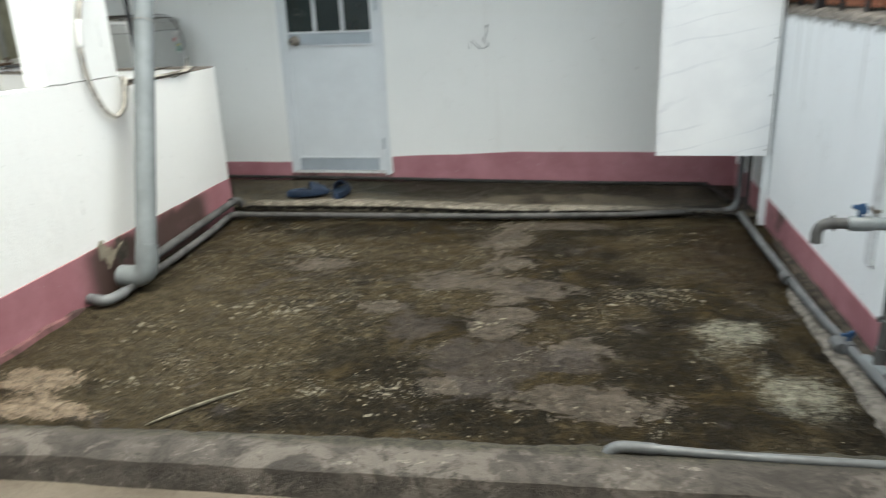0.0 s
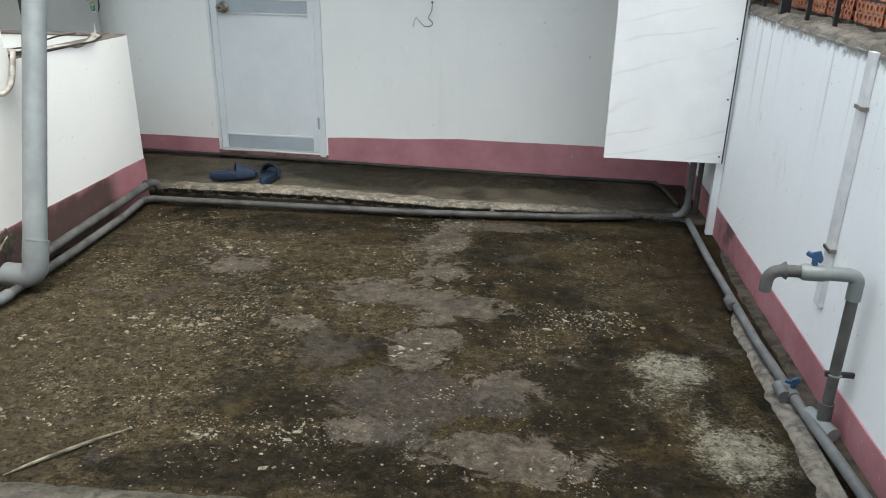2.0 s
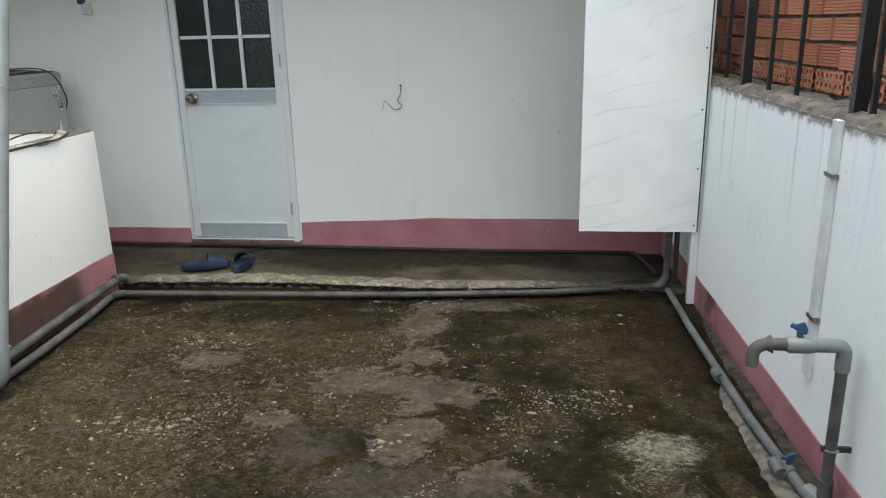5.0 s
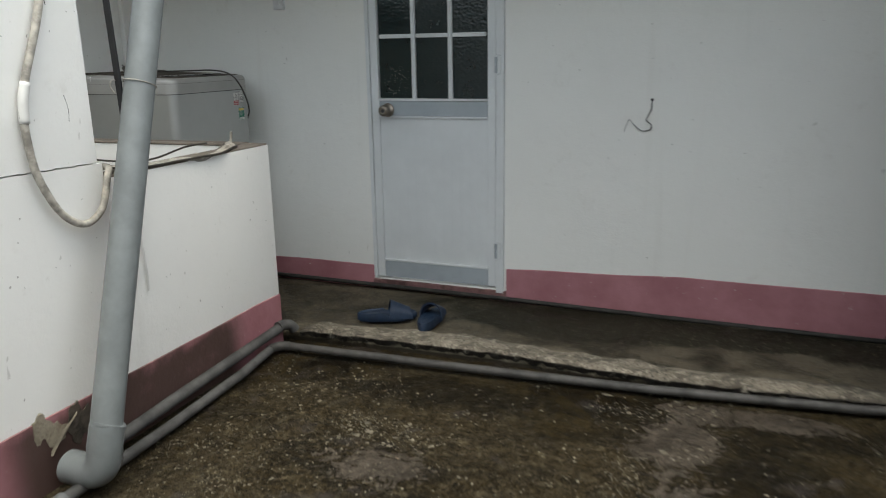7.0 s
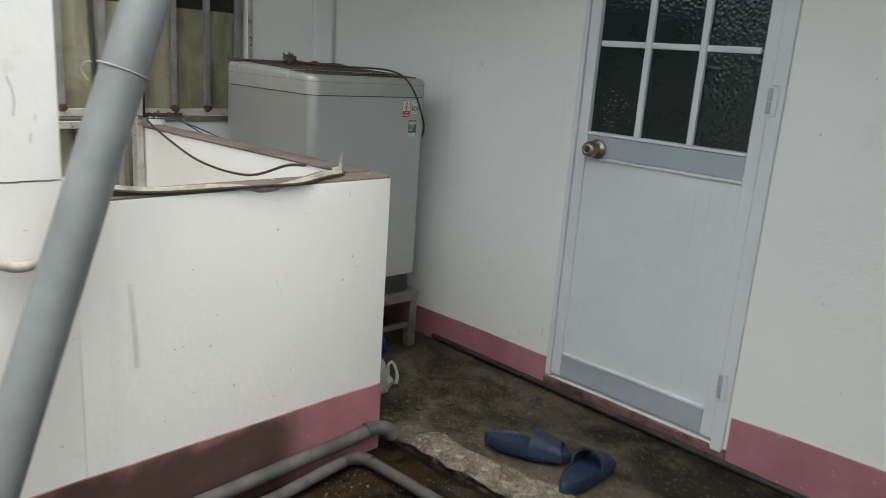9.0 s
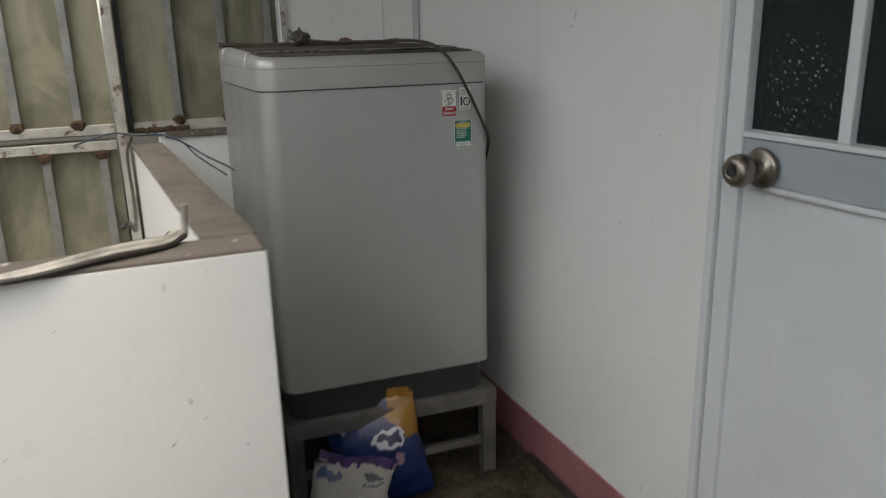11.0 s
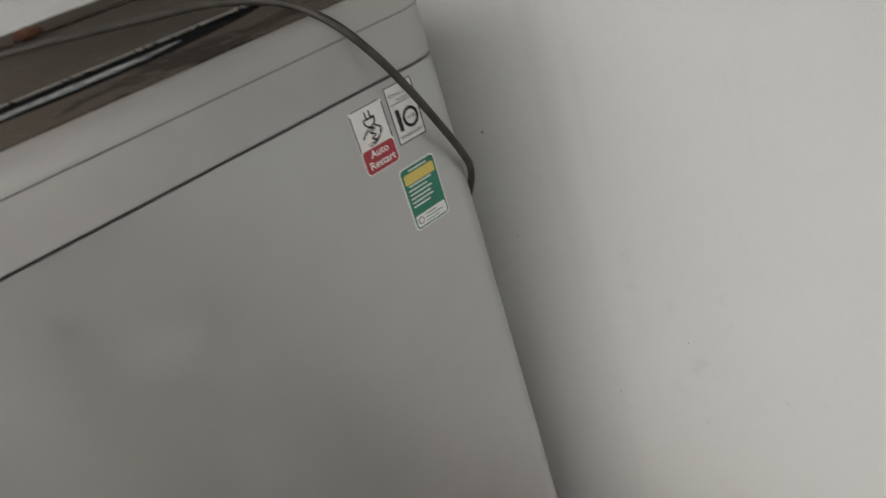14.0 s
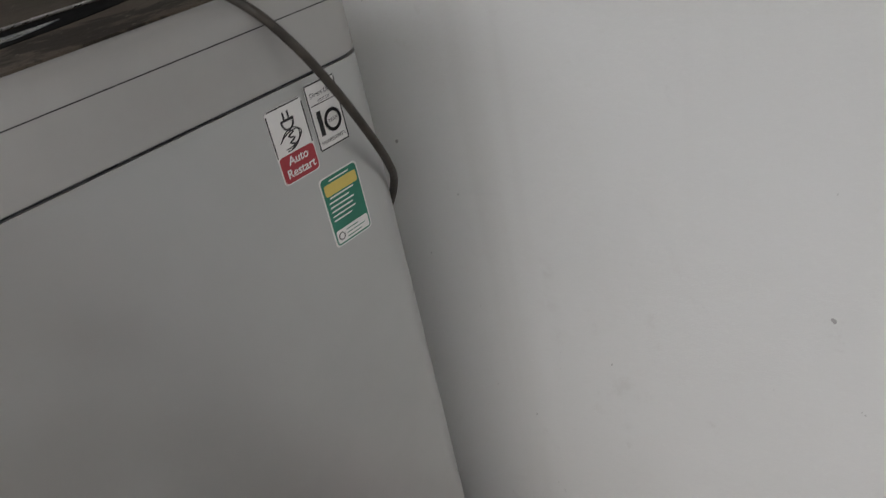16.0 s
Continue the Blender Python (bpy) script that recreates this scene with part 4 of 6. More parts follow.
# thin black hose along the foot of the back wall
hose = thing("floor_hose", "thin dark grey water pipe lying along the wall's foot", "pipe")
part("hose", tubem(smooth_path([(-2.75, 5.17, 0.06), (-2.2, 5.165, 0.058), (-1.6, 5.16, 0.056), (-1.2, 5.165, 0.05), (-0.6, 5.17, 0.04), (0.1, 5.17, 0.034), (0.7, 5.165, 0.034), (0.76, 5.14, 0.034), (0.8, 5.05, 0.034), (0.85, 4.72, 0.036)], 8), 0.0115, 10), HOSE, hose, smooth="all")


# ---- water and drain pipes ----
def pipe(name, label, runs, category="pipe"):
    """A pipe thing: (part name, points, radius) rows."""
    p = thing(name, label, category)
    for nm, pts, r, mt in runs:
        part(nm, tubem(pts, r, 18), mt, p, smooth=True)
    return p


def bend(a, c, b, n=6):
    """Points of a rounded corner from a to b about the corner c."""
    a, b, c = Vector(a), Vector(b), Vector(c)
    return [(1 - t) ** 2 * a + 2 * t * (1 - t) * c + t * t * b for t in [i / n for i in range(n + 1)]]


C1, C2 = (-2.165, 4.262, 0.036), (0.862, 4.55, 0.034)
pipe("water_pipe", "dirty grey plastic pipe along the raised strip", [
    ("tube", [(-2.12, 4.266, 0.036), (-1.3, 4.3, 0.034), (-0.55, 4.345, 0.03), (0.2, 4.42, 0.03), (0.8, 4.535, 0.034)], 0.018, PVC_GRIMY),
    ("elbow", bend((-2.1, 4.268, 0.036), C1, (-2.162, 4.2, 0.036)), 0.021, PVC_GRIMY),
    ("elbow", bend((0.79, 4.532, 0.034), C2, (0.866, 4.553, 0.1)), 0.021, PVC_WORN),
    ("tube", [(0.866, 4.553, 0.09), (0.875, 4.57, 0.5), (0.885, 4.59, 1.1)], 0.018, PVC_WORN),
    ("tube", [(-2.162, 4.21, 0.036), (-2.125, 3.94, 0.035), (-2.1, 3.5, 0.034), (-2.085, 2.98, 0.034)], 0.019, PVC_DIRTY),
    ("elbow", bend((-2.086, 3.0, 0.034), (-2.08, 2.895, 0.034), (-2.13, 2.885, 0.034)) + [(-2.2, 2.9, 0.036)], 0.025, PVC_WORN),
])
pipe("drain_pipe", "dirty grey plastic pipe clipped above the other", [
    ("tube", [(-2.178, 4.36, 0.1), (-2.178, 3.9, 0.082), (-2.178, 3.6, 0.07), (-2.178, 3.25, 0.05)], 0.022, PVC_DIRTY),
    ("elbow", bend((-2.178, 4.3, 0.106), (-2.17, 4.39, 0.108), (-2.155, 4.4, 0.06)), 0.024, PVC_DIRTY),
])
dp = pipe("downpipe", "leaning grey plastic rainwater downpipe with an elbow foot", [
    ("tube", [(-2.025, 3.13, 0.2), (-2.085, 3.51, 1.225), (-2.165, 4.02, 2.6)], 0.048, PVC),
    ("elbow", [(-2.023, 3.14, 0.225), (-2.025, 3.12, 0.16)] + bend((-2.026, 3.118, 0.14), (-2.028, 3.105, 0.072), (-2.09, 3.105, 0.072)) + [(-2.165, 3.105, 0.072)], 0.0525, PVC),
], "downpipe")
part("rim", tubem([(-2.0228, 3.141, 0.222), (-2.0222, 3.144, 0.228)], 0.0535, 20), PVC, dp, smooth=True)
part("tie", tubem([(-2.085 + 0.048 * math.cos(a), 3.51 + 0.05 * math.sin(a), 1.225 - 0.018 * math.sin(a)) for a in [i * math.pi / 12 for i in range(25)]], 0.002, 6), WHITECABLE, dp, "thin wire tie")
part("tie_end", tubem(smooth_path([(-2.13, 3.48, 1.228), (-2.145, 3.46, 1.24), (-2.15, 3.45, 1.222), (-2.145, 3.46, 1.2)], 5), 0.002, 6), WHITECABLE, dp)
strap = thing("strap", "black strap hanging beside the downpipe", "strap")
bm = bmesh.new()
rows = []
for i in range(13):
    t = i / 12
    c = Vector((-2.128, 3.472, 1.08)).lerp(Vector((-2.16, 3.45, 2.5)), t)
    rows.append([bm.verts.new(c + Vector(q)) for q in ((-0.012, -0.004, 0), (0.01, -0.008 + 0.004 * math.sin(5 * t), 0), (0.012, 0.0, 0), (-0.01, 0.004, 0))])
for a, b in zip(rows, rows[1:]):
    for j in range(4):
        bm.faces.new((a[j], a[(j + 1) % 4], b[(j + 1) % 4], b[j]))
bm.faces.new(rows[0]), bm.faces.new(rows[-1])
part("webbing", bm, BLACK, strap)
conduit = thing("hanging_hose", "dusty white flexible hose hanging in a loop", "hose")
part("hose", tubem(smooth_path([(-2.19, 3.36, 2.4), (-2.19, 3.3, 1.7), (-2.19, 3.265, 1.472), (-2.188, 3.175, 1.25), (-2.188, 3.152, 1.161), (-2.188, 3.157, 1.032), (-2.187, 3.18, 0.945), (-2.187, 3.235, 0.85), (-2.187, 3.314, 0.803), (-2.187, 3.389, 0.836), (-2.19, 3.43, 0.93), (-2.2, 3.45, 0.96), (-2.26, 3.47, 0.96)], 8), 0.0115, 10), WHITECABLE, conduit, smooth="all")
part("tape", tubem(smooth_path([(-2.188, 3.175, 1.245), (-2.188, 3.158, 1.19), (-2.188, 3.153, 1.13)], 5), 0.0145, 12), PAPER, conduit, "white tape round the hose", "all")

# right side: feed pipe, valve and garden tap
feed = thing("feed_pipe", "grey plastic feed pipe with a blue stop valve", "pipe")
part("tube", tubem([(0.868, 4.47, 0.036), (0.885, 3.9, 0.04), (0.93, 3.1, 0.04), (0.975, 2.66, 0.04), (1.03, 2.2, 0.042), (1.07, 1.7, 0.042), (1.05, 1.4, 0.0)], 0.017, 14), PVC_WORN, feed, smooth=True)
for y in (3.45, 2.78):
    part("coupling", tubem([(wall_right_x(y) - 0.13 + 0.012 * (3.45 - y), y - 0.035, 0.04), (wall_right_x(y) - 0.135 + 0.012 * (3.45 - y), y + 0.035, 0.04)], 0.021, 14), PVC_WORN, feed, smooth=True)
part("valve", tubem([(0.956, 2.83, 0.04), (0.966, 2.74, 0.04)], [0.022, 0.022], 12), PVC_WORN, feed, smooth=True)
bm = boxm(-0.007, 0.007, -0.008, 0.008, -0.006, 0.014, 0.003, pose(0.965, 2.775, 0.064))
box(bm, -0.006, 0.006, -0.01, 0.034, 0.008, 0.02, 0.004, pose(0.965, 2.775, 0.064, 15, 0, 100))
box(bm, -0.005, 0.005, -0.028, -0.004, 0.006, 0.028, 0.004, pose(0.965, 2.775, 0.064, -25, 0, 100))
part("valve_handle", bm, BLUE, feed, "blue plastic valve handle")
TX, TY = 1.012, 2.6
tap = thing("garden_tap", "grey plastic standpipe tap with blue handle", "tap")
part("tee", tubem([(TX - 0.025, TY + 0.06, 0.042), (TX + 0.015, TY - 0.06, 0.042)], 0.024, 14), PVC, tap, smooth=True)
part("riser", tubem([(TX, TY, 0.03), (TX, TY, 0.5)], 0.0165, 16), PVC_DIRTY, tap, smooth=True)
part("socket", tubem([(TX, TY, 0.045), (TX, TY, 0.12)], 0.021, 16), PVC_DIRTY, tap, smooth=True)
part("socket", tubem([(TX, TY, 0.22), (TX, TY, 0.225)], 0.022, 16), PVC, tap, smooth=True)
part("elbow", tubem([(TX, TY, 0.475), (TX, TY, 0.52)] + bend((TX, TY, 0.525), (TX, TY, 0.552), (TX - 0.03, TY, 0.552)) + [(TX - 0.075, TY, 0.552)], 0.021, 16), PVC, tap, smooth=True)
part("valve_body", tubem([(TX - 0.07, TY, 0.552), (TX - 0.08, TY, 0.552), (TX - 0.1, TY, 0.552), (TX - 0.15, TY, 0.552), (TX - 0.16, TY, 0.552)], [0.019, 0.022, 0.025, 0.025, 0.02], 16), PVC, tap, smooth=True)
bm = boxm(-0.007, 0.007, -0.009, 0.009, 0.0, 0.022, 0.003, pose(TX - 0.125, TY, 0.574))
box(bm, -0.006, 0.006, -0.012, 0.036, 0.016, 0.03, 0.004, pose(TX - 0.125, TY, 0.574, 20, 0, 60))
box(bm, -0.005, 0.005, -0.03, -0.004, 0.014, 0.04, 0.004, pose(TX - 0.125, TY, 0.574, -25, 0, 60))
part("valve_handle", bm, BLUE, tap, "blue plastic tap handle")
part("spout", tubem([(TX - 0.155, TY, 0.552), (TX - 0.2, TY, 0.552)] + bend((TX - 0.2, TY, 0.552), (TX - 0.245, TY, 0.552), (TX - 0.247, TY, 0.515)) + [(TX - 0.247, TY, 0.485)], 0.018, 16), PVC_DIRTY, tap, smooth=True)
part("clip", boxm(TX - 0.028, wall_right_x(TY) + 0.01, TY - 0.006, TY + 0.006, 0.215, 0.232, 0.002), DARK, tap)
stub = thing("pipe_stub", "short bent grey plastic pipe lying at the kerb", "pipe")
part("tube", tubem([(0.17, 2.03, 0.036), (0.45, 2.035, 0.027), (0.95, 2.05, 0.025)], 0.0145, 14), PVC_WORN, stub, smooth=True)
part("elbow", tubem([(0.25, 2.03, 0.0335)] + bend((0.17, 2.028, 0.036), (0.115, 2.025, 0.038), (0.112, 2.02, 0.0)), 0.0185, 14), PVC_WORN, stub, smooth=True)

# white trunking up the wall
trunk = thing("cable_trunking", "white flat cable trunking clipped to the side wall", "trunking")
ty = 2.93
part("channel", boxm(-0.018, 0.0, -0.024, 0.024, 0.3, 1.14, 0.002, pose(wall_right_x(ty), ty, 0)), PVCWHITE, trunk)
for z in (0.5, 0.967):
    part("saddle", boxm(-0.023, 0.0, -0.031, 0.031, z, z + 0.012, 0.001, pose(wall_right_x(ty), ty, 0)), STEEL, trunk)

# marbled partition board and its post
pp = thing("partition_panel", "white grey-veined marbled board on a slim post", "panel")
part("board", boxm(0.378, 0.965, 4.352, 4.362, 0.395, 2.55, 0.001), MARBLE, pp, "grey-veined white marbled board")
part("post", boxm(0.946, 0.984, 4.366, 4.404, 0.0, 2.55, 0.003), DOORWHITE, pp, "white square metal post")
part("gap_seal", boxm(0.9665, 0.972, 4.354, 4.362, 0.395, 2.55), DARK, pp)
for z in (0.43, 0.72, 1.01, 1.3, 1.6, 1.9):
    part("screw", turned([(0, 0.005), (0.002, 0.004)], pose(0.95, 4.3525, z, 90, 0, 0), 10), DARK, pp)
part("back_rail", boxm(0.4, 0.944, 4.366, 4.39, 0.44, 0.464, 0.002), DOORWHITE, pp)
vp = thing("waste_pipe", "slim dark waste pipe behind the marbled board", "pipe")
part("tube", tubem([(0.925, 4.62, 0.02), (0.925, 4.62, 1.1)], 0.014, 12), PVC_DIRTY, vp, smooth=True)


# ---- black fence and the neighbour's bricks ----
fence = thing("steel_fence", "black painted square-bar steel fence on the wall", "fence")
for i in range(9):
    y = 4.62 - 0.292 * i
    if i % 3 != 2:
        part("bar", boxm(-0.008, 0.008, -0.008, 0.008, 1.12, 2.4, 0.001, pose(wall_right_x(y) + 0.055, y, 0)), BLACK, fence)
for y in (4.02, 2.95, 1.9):
    part("post", boxm(-0.02, 0.02, -0.02, 0.02, 1.12, 2.45, 0.002, pose(wall_right_x(y) + 0.05, y, 0)), BLACK, fence)
part("top_rail", boxm(-0.012, 0.012, -1.9, 1.8, 2.4, 2.44, 0.002, pose(wall_right_x(3.2) + 0.055, 3.2, 0, 0, 0, 2.65)), BLACK, fence)


def slide_shoe(m, label):
    """A moulded rubber slide with a broad strap."""
    s = thing("slipper", label, "slipper", "pair of slippers by the door")
    bm = bmesh.new()
    n = 40
    out = []
    for i in range(n):
        a = 2 * math.pi * i / n
        u = math.cos(a)
        w = 0.043 + 0.009 * u - 0.008 * math.exp(-((u + 0.15) / 0.3) ** 2)
        out.append((0.13 * u, w * math.sin(a) * (1.15 - 0.15 * u * u)))
    rows = [[bm.verts.new((x * k, y * k, z + (0.012 if x < -0.02 else 0) * (z > 0.01))) for x, y in out] for z, k in ((0, 0.94), (0.006, 1.0), (0.02, 1.0), (0.026, 0.96), (0.021, 0.86))]
    for a, b in zip(rows, rows[1:]):
        for j in range(n):
            bm.faces.new((a[j], a[(j + 1) % n], b[(j + 1) % n], b[j]))
    bm.faces.new(rows[0]), bm.faces.new(rows[-1])
    part("sole", bm, RUBBER, s, smooth=True)
    bm = bmesh.new()
    rows = []
    for i in range(13):
        a = math.pi * i / 12
        y, z = 0.05 * math.cos(a), 0.014 + 0.062 * math.sin(a) ** 0.7
        rows.append([bm.verts.new(q) for q in ((0.005 + 0.01 * math.sin(a), y, z + 0.008 * math.sin(a)), (0.108 - 0.012 * math.sin(a), y * 0.9, z * 0.6), (0.108 - 0.012 * math.sin(a), y * 0.82, z * 0.6 - 0.006), (0.005 + 0.01 * math.sin(a), y * 0.9, z + 0.001))])
    for a, b in zip(rows, rows[1:]):
        for j in range(4):
            bm.faces.new((a[j], a[(j + 1) % 4], b[(j + 1) % 4], b[j]))
    bm.faces.new(rows[0]), bm.faces.new(rows[-1])
    part("strap", bm, RUBBER, s, smooth=True)
    s.matrix_basis = m @ Matrix.Diagonal((1.12, 1.12, 1.15, 1))
    return s


slide_shoe(pose(-1.815, 4.695, 0.052, 0, 0, 29), "navy rubber slide slipper lying toe to the wall")
slide_shoe(pose(-1.6, 4.715, 0.05, 0, 0, 96), "navy rubber slide slipper turned heel to the yard")


# ---- washing machine in the alcove ----
def rounded_block(x0, x1, y0, y1, z0, z1, r, top_r=0.0, tilt=0.0, n=8):
    """An upright block with rounded corners, its top edge rounded by top_r and rising by tilt to the back."""
    bm = bmesh.new()
    def ring(inset, z):
        pts = []
        for cx, cy, a0 in ((x1 - r, y1 - r, 0), (x0 + r, y1 - r, 90), (x0 + r, y0 + r, 180), (x1 - r, y0 + r, 270)):
            for i in range(n + 1):
                a = radians(a0 + 90 * i / n)
                rr = max(0.002, r - inset)
                pts.append((cx + rr * math.cos(a), cy + rr * math.sin(a)))
        return [bm.verts.new((x, y, z + (tilt * (x1 - x) / (x1 - x0) if z > z0 + 1e-6 else 0))) for x, y in pts]
    rings = [ring(0, z0)]
    if top_r:
        for i in range(7):
            a = radians(90 * i / 6)
            rings.append(ring(top_r * (1 - math.cos(a)), z1 - top_r + top_r * math.sin(a)))
    else:
        rings.append(ring(0, z1))
    for a, b in zip(rings, rings[1:]):
        for j in range(len(a)):
            bm.faces.new((a[j], a[(j + 1) % len(a)], b[(j + 1) % len(a)], b[j]))
    bm.faces.new(rings[0]), bm.faces.new(rings[-1])
    return bm


def text_mesh(name, body, size, mat, parent, m, bold=0.0, align="CENTER"):
    cu = bpy.data.curves.new(name, "FONT")
    cu.body, cu.size, cu.align_x, cu.align_y = body, size, align, "CENTER"
    cu.offset = bold
    tmp = bpy.data.objects.new(name, cu)
    scene.collection.objects.link(tmp)
    me = bpy.data.meshes.new_from_object(tmp.evaluated_get(bpy.context.evaluated_depsgraph_get()))
    bpy.data.objects.remove(tmp)
    me.transform(m)
    me.materials.clear()
    me.materials.append(mat)
    ob = new(name, me)
    ob.parent = parent
    return ob


PAPER_RED = simple("red_label", (0.36, 0.03, 0.04), 0.4, 0, 0.1, 30, 0)
PAPER_GREEN = simple("green_label", (0.01, 0.17, 0.11), 0.4, 0, 0.1, 30, 0)
PAPER_YELLOW = simple("yellow_label", (0.62, 0.48, 0.12), 0.4, 0, 0.1, 30, 0)
INK = simple("black_ink", (0.015, 0.015, 0.015), 0.5, 0, 0.1, 30, 0)


def card(y0, y1, z0, z1, x, t=0.0006, r=0.004):
    """A thin upright card with round corners, facing +x."""
    bm = bmesh.new()
    pts = []
    for cy, cz, a0 in ((y1 - r, z1 - r, 0), (y0 + r, z1 - r, 90), (y0 + r, z0 + r, 180), (y1 - r, z0 + r, 270)):
        for i in range(5):
            a = radians(a0 + 22.5 * i)
            pts.append((cy + r * math.cos(a), cz + r * math.sin(a)))
    f = [bm.verts.new((x + t, y, z)) for y, z in pts]
    b = [bm.verts.new((x, y, z)) for y, z in pts]
    bm.faces.new(f), bm.faces.new(b)
    for i in range(len(f)):
        bm.faces.new((f[i], f[(i + 1) % len(f)], b[(i + 1) % len(f)], b[i]))
    return bm


SLOT = simple("black_gap", (0.004, 0.004, 0.004), 0.95, 0, 0.3, 20, 0)
SLOT.node_tree.nodes["Principled BSDF"].inputs["Specular IOR Level"].default_value = 0.1
# blue-white reflections of the slot's window put into the base colour
REFLECTION_GLASS = simple("window_reflections", (0.2, 0.225, 0.235), 0.12, 0, 0.85, 34, 0.02)
CHROME = simple("bright_chrome", (0.7, 0.7, 0.69), 0.3, 0.9, 0.1, 20, 0)

# local frame: front at x = 0, width along y about 0, floor of the machine at z = 0
MW = 0.283
WM = pose(-2.784, 4.777, 0.295, 0, 0, -2.7)


def askew(ob):
    """The body runs back at a slight angle to its front."""
    for c in ob.children_recursive:
        if "sticker" not in (c.name.split(".")[0], c.parent.name.split(".")[0]):
            c.data.transform(Matrix(((1, 0, 0, 0), (0.065, 1, 0, 0), (0, 0, 1, 0), (0, 0, 0, 1))))


def washing_machine():
    w = thing("washing_machine", "dusty silver top-loading washing machine on a metal stand", "washing machine")
    part("base", rounded_block(-0.585, -0.012, -MW + 0.012, MW - 0.012, 0.0, 0.083, 0.05), DARK, w, "dark plastic base", True)
    part("cabinet", rounded_block(-0.6, 0.0, -MW, MW, 0.083, 0.832, 0.038), SILVER, w, "silver painted steel cabinet", True)
    part("seam", rounded_block(-0.596, -0.004, -MW + 0.004, MW - 0.004, 0.832, 0.8355, 0.036), DARK, w)
    part("top_cover", rounded_block(-0.6, 0.002, -MW - 0.002, MW + 0.002, 0.8355, 0.908, 0.046, 0.022, 0.021), SILVER_TOP, w, "silver plastic top cover", True)
    tilt = math.degrees(math.atan(0.021 / 0.602))
    m = pose(0, 0, 0.908, 0, tilt, 0)
    rim = [(-0.148, MW - 0.02), (-0.148, -MW + 0.02)]
    for sy, a0 in ((-1, 270), (1, 0)):
        for i in range(9):
            a = radians(a0 + 90 * i / 8)
            rim.append((-0.072 + 0.05 * math.cos(a), sy * (MW - 0.07) + 0.05 * math.sin(a)))
    bm = bmesh.new()
    hi, lo = ([bm.verts.new(m @ Vector((x, y, z))) for x, y in rim] for z in (0.0022, -0.001))
    bm.faces.new(hi)
    for i in range(len(rim)):
        bm.faces.new((lo[i], lo[(i + 1) % len(rim)], hi[(i + 1) % len(rim)], hi[i]))
    dusty = part("control_panel", bm, DUST, w, "dust-covered control panel")
    for y in (-0.215, 0.225):
        part("button", turned([(0, 0.012), (0.0008, 0.011)], m @ pose(-0.075, y, 0.0022), 16), DUST, dusty)
        part("button_gap", turned([(0, 0.0135), (0.0003, 0.0135)], m @ pose(-0.075, y, 0.0021), 16), SLOT, dusty)
    part("lid", boxm(-0.5, -0.152, -MW + 0.02, MW - 0.02, -0.002, 0.0065, 0.003, m @ pose(0, 0, 0.001, 0, -0.6, 0)), DUST, w, "dust-covered lid")
    # hand slot: a long lens-shaped gap; its clear window strip has painted pale reflections
    gap, strip = bmesh.new(), bmesh.new()
    for bm, x0, hi, y0, y1, h in ((gap, -0.1515, 0.056, -0.19, 0.2, 0.0028), (strip, -0.127, 0.017, -0.165, 0.09, 0.0034)):
        rows = []
        for i in range(25):
            t = i / 24
            wd = 0.001 + hi * (math.sin(math.pi * t) ** 0.6 if hi > 0.02 else min(1, 6 * t, 6 * (1 - t)))
            y = y0 + (y1 - y0) * t
            rows.append([bm.verts.new(m @ Vector(q)) for q in ((x0, y, h - 0.002), (x0, y, h), (x0 + wd, y, h), (x0 + wd, y, h - 0.002))])
        for p, q in zip(rows, rows[1:]):
            for j in range(4):
                bm.faces.new((p[j], p[(j + 1) % 4], q[(j + 1) % 4], q[j]))
        bm.faces.new(rows[0]), bm.faces.new(rows[-1])
    part("handle_slot", gap, SLOT, w, "dark hand slot of the lid")
    part("window_strip", strip, REFLECTION_GLASS, w, "glossy window strip with pale reflections painted in")
    part("lid_trim", tubem([m @ Vector((-0.1488, -MW + 0.024, 0.0052)), m @ Vector((-0.1488, MW - 0.024, 0.0052))], 0.0012, 8), CHROME, w, "bright metal lid edge")
    bm = bmesh.new()
    rows = []
    for i in range(41):
        t = i / 40
        y = -MW + 0.006 + (2 * MW - 0.03) * t
        end = max(0.0, abs(t - 0.5) - 0.38) / 0.12
        up = 0.0055 + 0.002 * nz(t, 0, 7) + 0.004 * end * end
        rows.append([bm.verts.new(m @ Vector(q)) for q in ((-0.592, y, 0.001), (-0.592 + 0.006 * nz(t, 3, 9), y, up + 0.003), (-0.512 + 0.004 * nz(t, 5, 12), y, up), (-0.512, y, up - 0.003), (-0.56, y, 0.001))])
    for a, b in zip(rows, rows[1:]):
        for q in range(5):
            bm.faces.new((a[q], a[(q + 1) % 5], b[(q + 1) % 5], b[q]))
    bm.faces.new(rows[0]), bm.faces.new(rows[-1])
    part("rear_console", bm, DUST, w, "dust-covered rear console with curled ends")
    for x in (-0.153, -0.49):
        part("lid_corner", tubem(smooth_path([m @ Vector((x, -MW + 0.03, 0.003)), m @ Vector((x + 0.003, -MW + 0.012, 0.0025)), m @ Vector((x + 0.006, -MW + 0.0, -0.008)), m @ Vector((x + 0.008, -MW - 0.0035, -0.03))], 5), 0.0011, 8), CHROME, w, "bright chrome corner strip")
    for y in (-MW + 0.018, MW - 0.018):
        part("lid_edge", tubem([m @ Vector((-0.49, y, 0.001)), m @ Vector((-0.16, y, 0.001))], 0.003, 8), SILVER_TOP, w)
